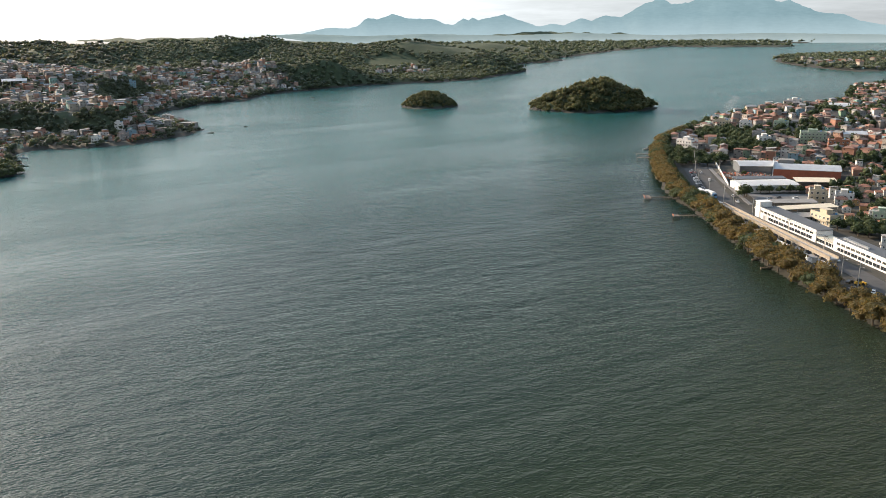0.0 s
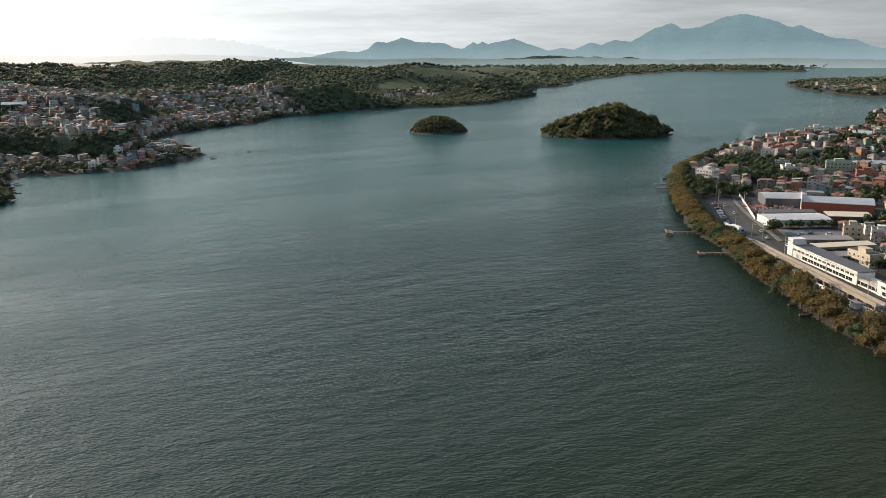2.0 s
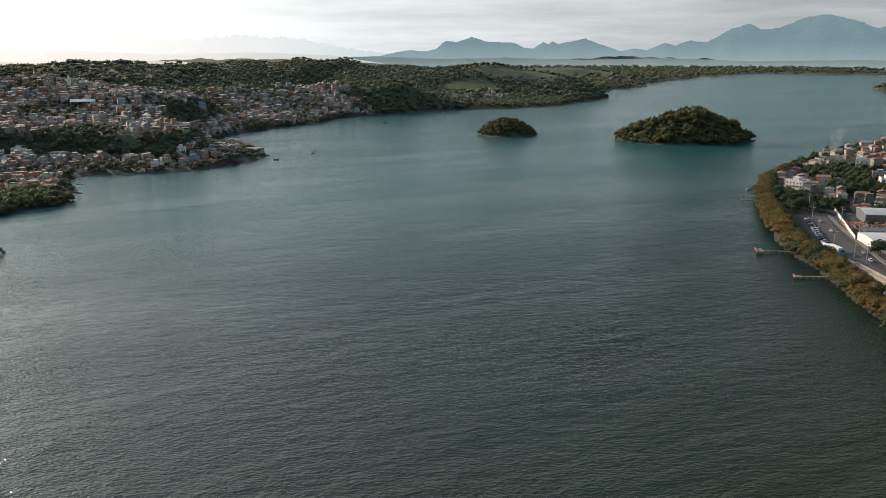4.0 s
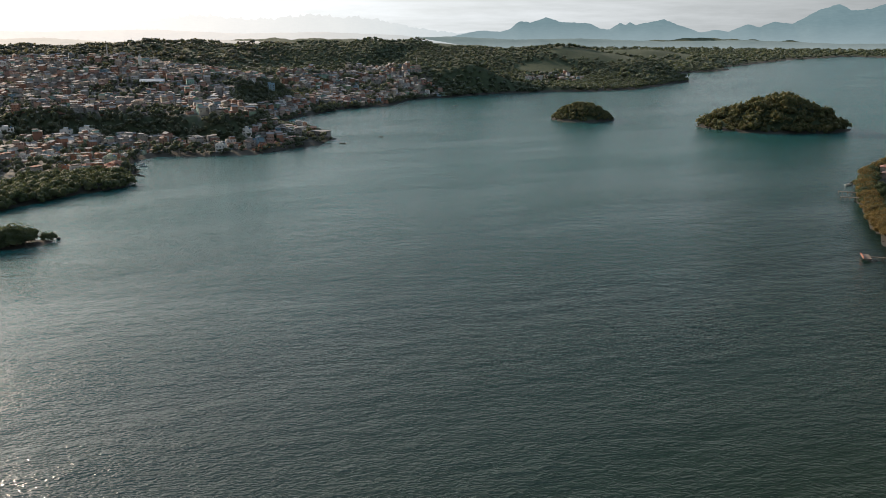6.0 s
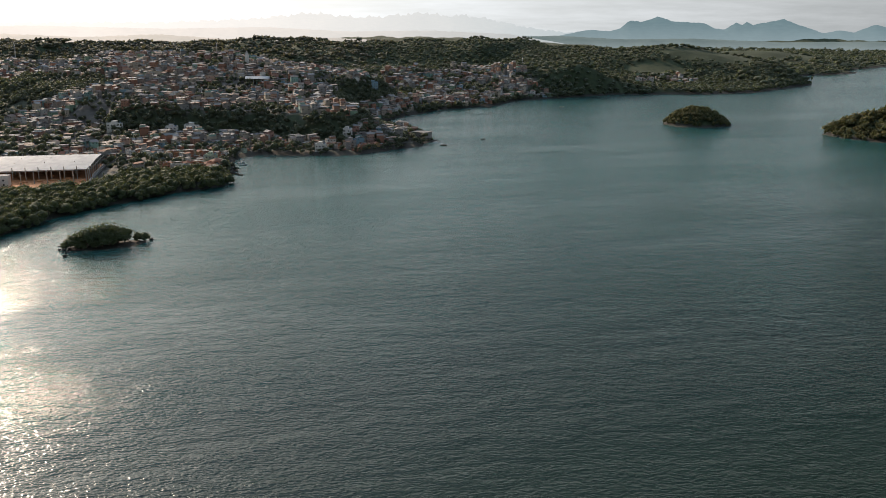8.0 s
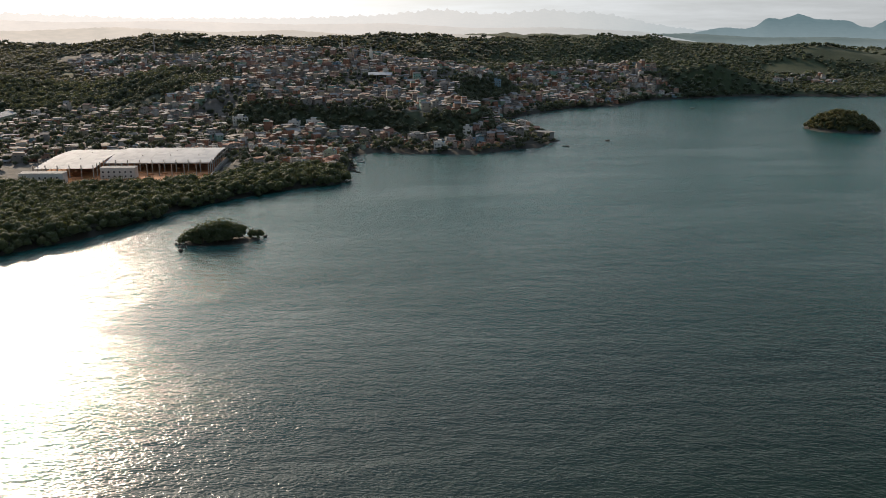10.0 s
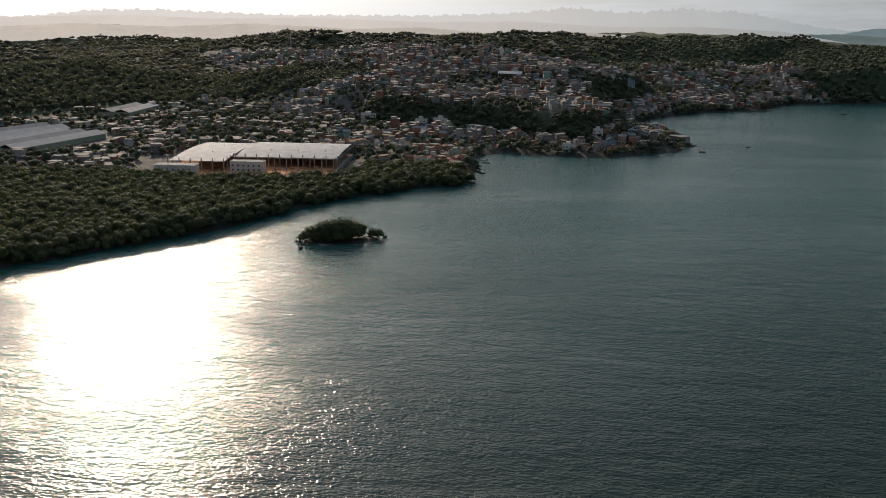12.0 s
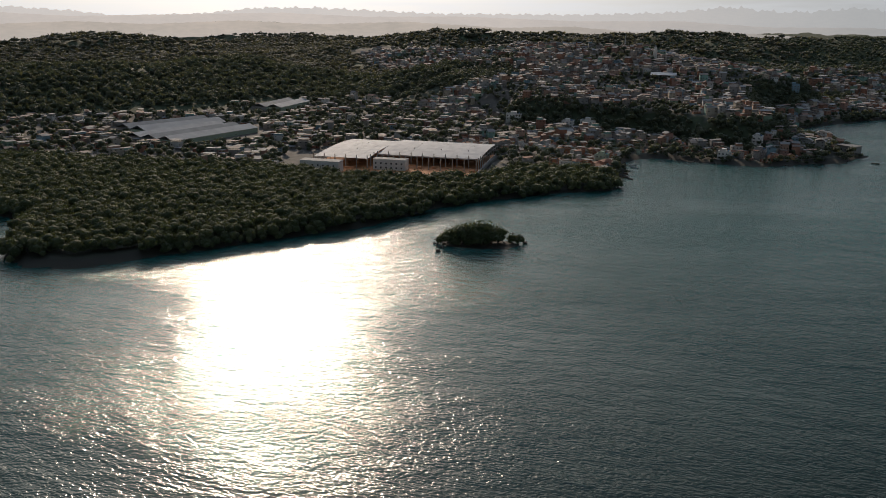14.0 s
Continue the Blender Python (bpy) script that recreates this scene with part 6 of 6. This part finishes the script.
def sheet_roof(x0, x1, y0, y1, crest):
    """A low arched roof over the bay, in long overlapping sheets."""
    g = Lump()
    n = 12
    ys = np.linspace(y0, y1, n + 1)
    zs = ROOF_Z + crest * np.sin(np.linspace(0.12, 2.7, n + 1)) - 0.3
    sheets = int((x1 - x0) / 4)
    for j in range(sheets):
        a, b = x0 + (x1 - x0) * j / sheets, x0 + (x1 - x0) * (j + 1) / sheets
        lift = 0.05 * (j % 2)
        for k in range(n):
            v = box_v(a, ys[k], 0, b, ys[k + 1], 0.12)
            v[[0, 1], 2], v[[2, 3], 2] = zs[k] + lift, zs[k + 1] + lift
            v[[4, 5], 2], v[[6, 7], 2] = zs[k] + 0.14 + lift, zs[k + 1] + 0.14 + lift
            g.add(v, BOX_F)
    return g


def roof_metal():
    n = Nodes("new_roof_sheet")
    g = n.node("ShaderNodeNewGeometry")
    p = n.place()
    f = n.math("ADD", n.math("MULTIPLY", g.outputs["Random Per Island"], 0.5), n.math("MULTIPLY", n.noise(p, 0.05, 4), 0.5))
    return n.done(n.ramp(f, [(0.2, (0.27, 0.295, 0.32)), (0.8, (0.38, 0.40, 0.42))]), 0.72, 0.0, None, Specular_IOR_Level=0.2)


M_NEWROOF = roof_metal()
part("roof", sheet_roof(-75, 6, 0, 74, 2.4).mesh("roof", [M_NEWROOF]), site, "pale new metal sheets in a low arch")
part("roof", sheet_roof(-118, -75.2, -24, 66, 2.2).mesh("roof", [M_NEWROOF]), site, "pale new metal sheets over the side bay")
col = Lump().box(-0.28, -0.28, -2, 0.28, 0.28, 9.6).box(-0.5, -0.4, 5.9, 0.5, 0.4, 6.3).mesh("column", [M_CONC])
tie = Lump().box(-0.15, 0, 6.4, 0.15, 8.2, 6.85).mesh("tie_beam", [M_CONC])
spots = [(6.5 - 9.05 * k, -0.6) for k in range(10)] + [(6.5 - 9.05 * k, 74.6) for k in range(10)] + [(6.6, 9.2 * k) for k in range(9)] + [(-75.5 - 8.5 * k, -24.6) for k in range(6)]
spots += [(-118.5, -24 + 9 * k) for k in range(11)] + [(-75.4, -16), (-75.4, -8)] + [(-30, 25), (-30, 50), (-52, 25), (-52, 50), (-8, 25), (-8, 50), (-95, 10), (-95, 40)]
spots += [(6.5 - 9.05 * k, -17) for k in range(9)] + [(6.6, -8.6)]
for x, y in spots:
    part("column", col, site, "", (x, y, 0))
for k in range(8):
    part("tie_beam", tie, site, "", (6.6, 9.2 * k + 0.4, 0))
long_tie = Lump().box(-9, -0.15, 6.4, 0, 0.15, 6.85).mesh("front_beam", [M_CONC])
for k in range(9):
    part("front_beam", long_tie, site, "", (6.4 - 9.05 * k, -0.6, 0))
part("plinth_wall", Lump().box(8.5, -24, -2.5, 9.1, 76, 1.9).box(9.1, -24, -2.5, 9.5, 76, 1.2).mesh("plinth_wall", [M_CONC]), site, "pale concrete retaining wall with a sloped top")
part("fence_rail", Lump().box(8.6, -6, 3.0, 8.8, 76, 3.12).box(8.6, -6, 2.4, 8.8, 76, 2.5).mesh("fence_rail", [M_STEEL]), site)
yard_floor = Lump().box(-121, -50, -3, 8.4, 76, -0.05)
g = base("site_ground", -462, 684, SITE_Z, 29.4, "bare orange earth floor of the building site", "ground")
g["kind"] = "structure"
part("earth", yard_floor.mesh("earth", [M_DIRT]), g)
rng = np.random.RandomState(14)
h = Lump()
for k in range(46):
    x, y = rng.uniform(-116, 4), rng.uniform(-30, 40)
    w = rng.uniform(1.5, 5)
    v = CORE_V * np.array((w, w * rng.uniform(0.6, 1.2), rng.uniform(0.4, 1.6))) + (x, y, 0)
    h.add(v, CORE_F)
spoil = base("spoil_heaps", -462, 684, SITE_Z, 29.4, "heaps of loose orange earth on the site", "earth heap")
spoil["kind"] = "stuff"
part("heap", h.mesh("heap", [M_DIRT]), spoil)


def site_block(x, y, w, d, hgt, label):
    ob = new("site_building")
    ob.matrix_basis = pose(-462, 684, SITE_Z, 0, 0, 29.4) @ pose(x, y, 0)
    tagged(ob, label, "building", "site buildings")
    g = Lump().box(0, 0, -3, w, d, hgt).box(-0.15, -0.15, hgt, w + 0.15, d + 0.15, hgt + 0.5)
    part("wall", g.mesh("wall", [PAINT["white"]]), ob)
    for fl in range(2):
        for k in range(int(w / 4)):
            part("window", WINDOW, ob, "", (2 + 4 * k, 0, 1.0 + 3.2 * fl))
    part("roof", solid((0.2, 0.2, hgt + 0.1, w - 0.2, d - 0.2, hgt + 0.56), name="roof", mats=[M_CONC]), ob)


site_block(-119, -50, 30, 10, 7.6, "unfinished white two-storey block at the site's edge")
site_block(-70, -27, 25, 9, 7.4, "white two-storey site office beside the shed")


M_PALEROOF = plain("pale_old_roof_sheet", (0.31, 0.33, 0.34), 0.85, 0.0, 0.2, 0.12)
M_OLDROOF = plain("old_roof_sheet", (0.20, 0.22, 0.23), 0.9, 0.0, 0.25, 0.12)


def gable_hall(x, y, turn, length, width, hgt, label, n=3):
    """A row of adjoining gabled sheds; x along the halls."""
    z = float(land([x], [y])[0][0])
    ob = base("factory_shed", x, y, z, turn, label, "warehouse", "factory sheds")
    w = width / n
    for k in range(n):
        part("wall", solid((0, k * w, -4, length, (k + 1) * w, hgt), name="wall", mats=[PAINT["pale_green"] if k == 0 else M_CONC]), ob)
        part("roof", Lump().gable(0, k * w, hgt, length, (k + 1) * w, w * 0.17, 0.3, 0.2).mesh("roof", [M_OLDROOF if k % 2 else M_PALEROOF]), ob, "pale sheet gable roof")


gable_hall(-688, 566, 104, 106, 57, 4.6, "row of long factory sheds with pale roofs", 3)
gable_hall(-755, 578, 97, 92, 44, 4.6, "pair of pale roofed factory sheds among houses", 2)
gable_hall(-822, 778, 118, 80, 36, 5, "factory sheds with grey roofs below the wooded hill", 2)

# ---- church tower, sports hall, boathouse, masts ----
cx, cy = -599, 1196
cz = float(land([cx], [cy])[0][0])
ch = base("church", cx, cy, cz, 20, "white church with a square bell tower", "church")
part("tower", Lump().box(-2.2, -2.2, -3, 2.2, 2.2, 15).box(-2.5, -2.5, 15, 2.5, 2.5, 15.5).box(-1.6, -1.6, 15.5, 1.6, 1.6, 18).mesh("tower", [PAINT["white"]]), ch)
part("spire", Lump().tube([(0, 0, 18), (0, 0, 21.5)], [1.9, 0.05], 8).mesh("spire", [M_CONC]), ch)
part("nave", solid((-6, 2.2, -3, 6, 22, 8), name="nave", mats=[PAINT["white"]]), ch)
nr = part("roof", Lump().gable(0, -6, 0, 20.4, 6, 2.6, 0.5, 0.25).mesh("roof", [M_TILE]), ch, "clay tile roof")
nr.matrix_basis = pose(0, 2, 8, 0, 0, 90)
gx, gy = -536, 1106
gym = base("sports_hall", gx, gy, float(land([gx], [gy])[0][0]) - 3.5, 25, "open sports hall with a pale blue-white roof", "hall")
part("roof", Lump().gable(-14, -9, 8, 14, 9, 2.4, 0.5, 0.25).mesh("roof", [M_SHEETW]), gym)
part("end_wall", solid((-14, 8.6, -5, 14, 9, 9.5), name="end_wall", mats=[PAINT["ochre"]]), gym, "orange painted back wall")
part("side_wall", solid((13.6, -9, -5, 14, 9, 9), name="side_wall", mats=[M_TANK]), gym, "blue painted side wall")
for a in (-13.5, -4.5, 4.5, 13):
    part("post", bpy.data.meshes.get("gym_post") or solid((-0.3, -0.3, -5, 0.3, 0.3, 8.2), name="gym_post", mats=[M_CONC]), gym, "", (a, -8.6, 0))
bh = base("boathouse", -292, 1003, 1.2, -20, "dark riverside boathouse on a stone landing", "boathouse")
part("wall", solid((-7, -5, -2, 7, 5, 5), name="wall", mats=[PAINT["grey"]]), bh)
part("roof", solid((-7.6, -5.8, 5, 7.6, 5.8, 5.3), name="roof", mats=[M_FIBRE]), bh)
bh.scale = (1.25, 1.25, 1.25)
part("landing", solid((-9, -10, -3, 13, -4, 0.4), name="landing", mats=[M_DIRT]), bh, "reddish stone landing")
for k in range(4):
    part("window", WINDOW, bh, "", (-5 + 3.2 * k, -5, 1.8))


def mast(x, y, height, label):
    z = float(land([x], [y])[0][0])
    ob = base("radio_mast", x, y, z, 15, label, "mast", "radio masts")
    for a, b in ((-1, -1), (1, -1), (1, 1), (-1, 1)):
        part("leg", Lump().beam((a * 1.2, b * 1.2, -2), (a * 0.25, b * 0.25, height), 0.22).mesh("leg", [M_STEEL]), ob)
    g = Lump()
    for k in range(int(height / 3)):
        r = 1.2 - 0.95 * k * 3 / height
        r2 = 1.2 - 0.95 * (k + 1) * 3 / height
        for a, b, c, d in ((-1, -1, 1, -1), (1, -1, 1, 1), (1, 1, -1, 1), (-1, 1, -1, -1)):
            g.beam((a * r, b * r, k * 3.0), (c * r2, d * r2, k * 3.0 + 3), 0.12)
    part("lattice", g.mesh("lattice", [M_STEEL]), ob)


mast(-1210, 1455, 42, "thin steel lattice radio mast on a hill")
mast(-700, 1290, 26, "thin steel lattice mast among houses")
mast(-330, 1720, 30, "thin steel lattice mast above woods")

# ---- the mangrove islet ----
ISLET = [tree_meshes(300 + k, 9.0, 11.0, M_LEAF_MANG, 0.42, 650, 1.0, 8) for k in range(4)]
rng = np.random.RandomState(21)
ax, ay, bx, by = -338, 512, -306, 546
for s, off, size in ((0.06, 0, 0.55), (0.14, 1.5, 0.8), (0.16, -3, 0.6), (0.26, 3, 0.95), (0.28, -3, 0.8), (0.38, 1, 1.05), (0.42, 5, 0.9), (0.44, -4, 0.75), (0.52, 1, 1.0), (0.58, -3.5, 0.75),
                     (0.60, 4, 0.85), (0.68, 0, 0.85), (0.84, 0, 0.6), (0.92, 1, 0.5), (0.88, -2, 0.4), (0.02, -1, 0.35), (0.2, 5, 0.5), (0.5, 5, 0.6), (0.35, 6, 0.55)):
    off = off + 2.5
    x, y = ax + (bx - ax) * s + off * 0.72, ay + (by - ay) * s - off * 0.69
    tree_thing(ISLET[rng.randint(4)], x, y, 0.1, rng.uniform(0, 360), size * (rng.uniform(1.25, 1.5) if size > 0.7 else rng.uniform(1.0, 1.2)), "dense green mangrove standing in shallow water", "islet mangroves", "mangrove")
pl = []
for k in range(90):
    s, off = rng.uniform(-0.04, 1.02), rng.normal() * 6
    pl.append((ax + (bx - ax) * s + off * 0.72, ay + (by - ay) * s - off * 0.69, rng.uniform(-0.3, 0.5), rng.uniform(0.4, 1.3)))
rocks("islet_rocks", pl, "brown rocks round the mangrove islet", 53)
pl = []
pts = np.array(COAST_NEAR[19:37] + COAST_FAR[:4], float)
seg2 = np.concatenate([[0], np.cumsum(np.hypot(*np.diff(pts, axis=0).T))])
for s in np.sort(rng.uniform(0, seg2[-1], 420)):
    pl.append((np.interp(s, seg2, pts[:, 0]) + rng.normal(), np.interp(s, seg2, pts[:, 1]) + rng.normal(), rng.uniform(-0.2, 0.6), rng.uniform(0.3, 1.3)))
rocks("town_rocks", pl, "dark stones and rubble along the town's waterfront", 54)


# ---- palms ----
def palm_meshes(seed):
    rng = np.random.RandomState(seed)
    t = Lump().tube([(0, 0, -0.5), (0.3, 0.1, 4), (0.8, 0.2, 8)], [0.22, 0.17, 0.13], 7).mesh("trunk", [M_BARK])
    g = Lump()
    for k in range(15):
        q = k * 2.4
        up = rng.uniform(0.1, 1.0)
        pts = [np.array((0.8 + math.cos(q) * r, 0.2 + math.sin(q) * r, 8 + up * r - 0.28 * r * r)) for r in (0, 0.9, 1.8, 2.7)]
        side = np.array((-math.sin(q), math.cos(q), 0))
        for a, b, wa, wb in zip(pts, pts[1:], (0.1, 0.55, 0.45), (0.55, 0.45, 0.05)):
            g.add([a - side * wa - (0, 0, wa * 0.6), a, b, b - side * wb - (0, 0, wb * 0.6)], [(0, 1, 2, 3)])
            g.add([a + side * wa - (0, 0, wa * 0.6), a, b, b + side * wb - (0, 0, wb * 0.6)], [(0, 3, 2, 1)])
    return t, g.mesh("crown", [M_LEAF_MANG])


PALM = [palm_meshes(60 + k) for k in range(2)]
for x, y, s in ((-306, 1000, 1.1), (-420, 880, 0.9), (-440, 884, 1.0), (-452, 890, 0.9), (-470, 812, 1.0), (-480, 826, 0.9), (-500, 800, 1.0), (-520, 770, 1.0), (-560, 745, 1.0), (-400, 872, 0.8)):
    ob = tree_thing(PALM[int(x) % 2], x, y, float(land([x], [y])[0][0]), x * 7 % 360, s, "slender coconut palm between the houses", "palms", "palm")


# ---- foam left by boats and wind ----
def foam(pts, width):
    p = []
    for a, b in zip(pts, pts[1:]):
        p += [np.array(a) + (np.array(b) - np.array(a)) * k / 8 for k in range(8)]
    p = np.array(p + [np.array(pts[-1])], float)
    for k in range(6):
        p[1:-1] = (p[:-2] + 2 * p[1:-1] + p[2:]) / 4
    t = np.gradient(p, axis=0)
    t /= np.linalg.norm(t, axis=1)[:, None]
    w = width * (0.35 + 0.65 * np.sin(np.linspace(0.2, 2.9, len(p))))[:, None]
    s = np.stack([-t[:, 1], t[:, 0]], 1) * w / 2
    z = np.full((len(p), 1), 0.03)
    v = np.stack([np.hstack([p + s, z]), np.hstack([p - s, z])], 1).reshape(-1, 3)
    tagged(new("foam_streak", mesh("foam_streak", v, grid_faces(len(p), 2)[:, ::-1], [M_FOAM])), "thin broken line of white foam on the river", "water", kind="structure")


foam([(430, 1420), (452, 1330), (418, 1250), (392, 1190), (372, 1120), (335, 1050)], 13)
foam([(640, 1500), (560, 1440), (480, 1420)], 12)
foam([(20, 880), (36, 905), (50, 935)], 2.2)
foam([(-270, 1060), (-200, 1110), (-165, 1070), (-175, 1030)], 3.5)
foam([(-285, 985), (-262, 975), (-240, 985)], 7)
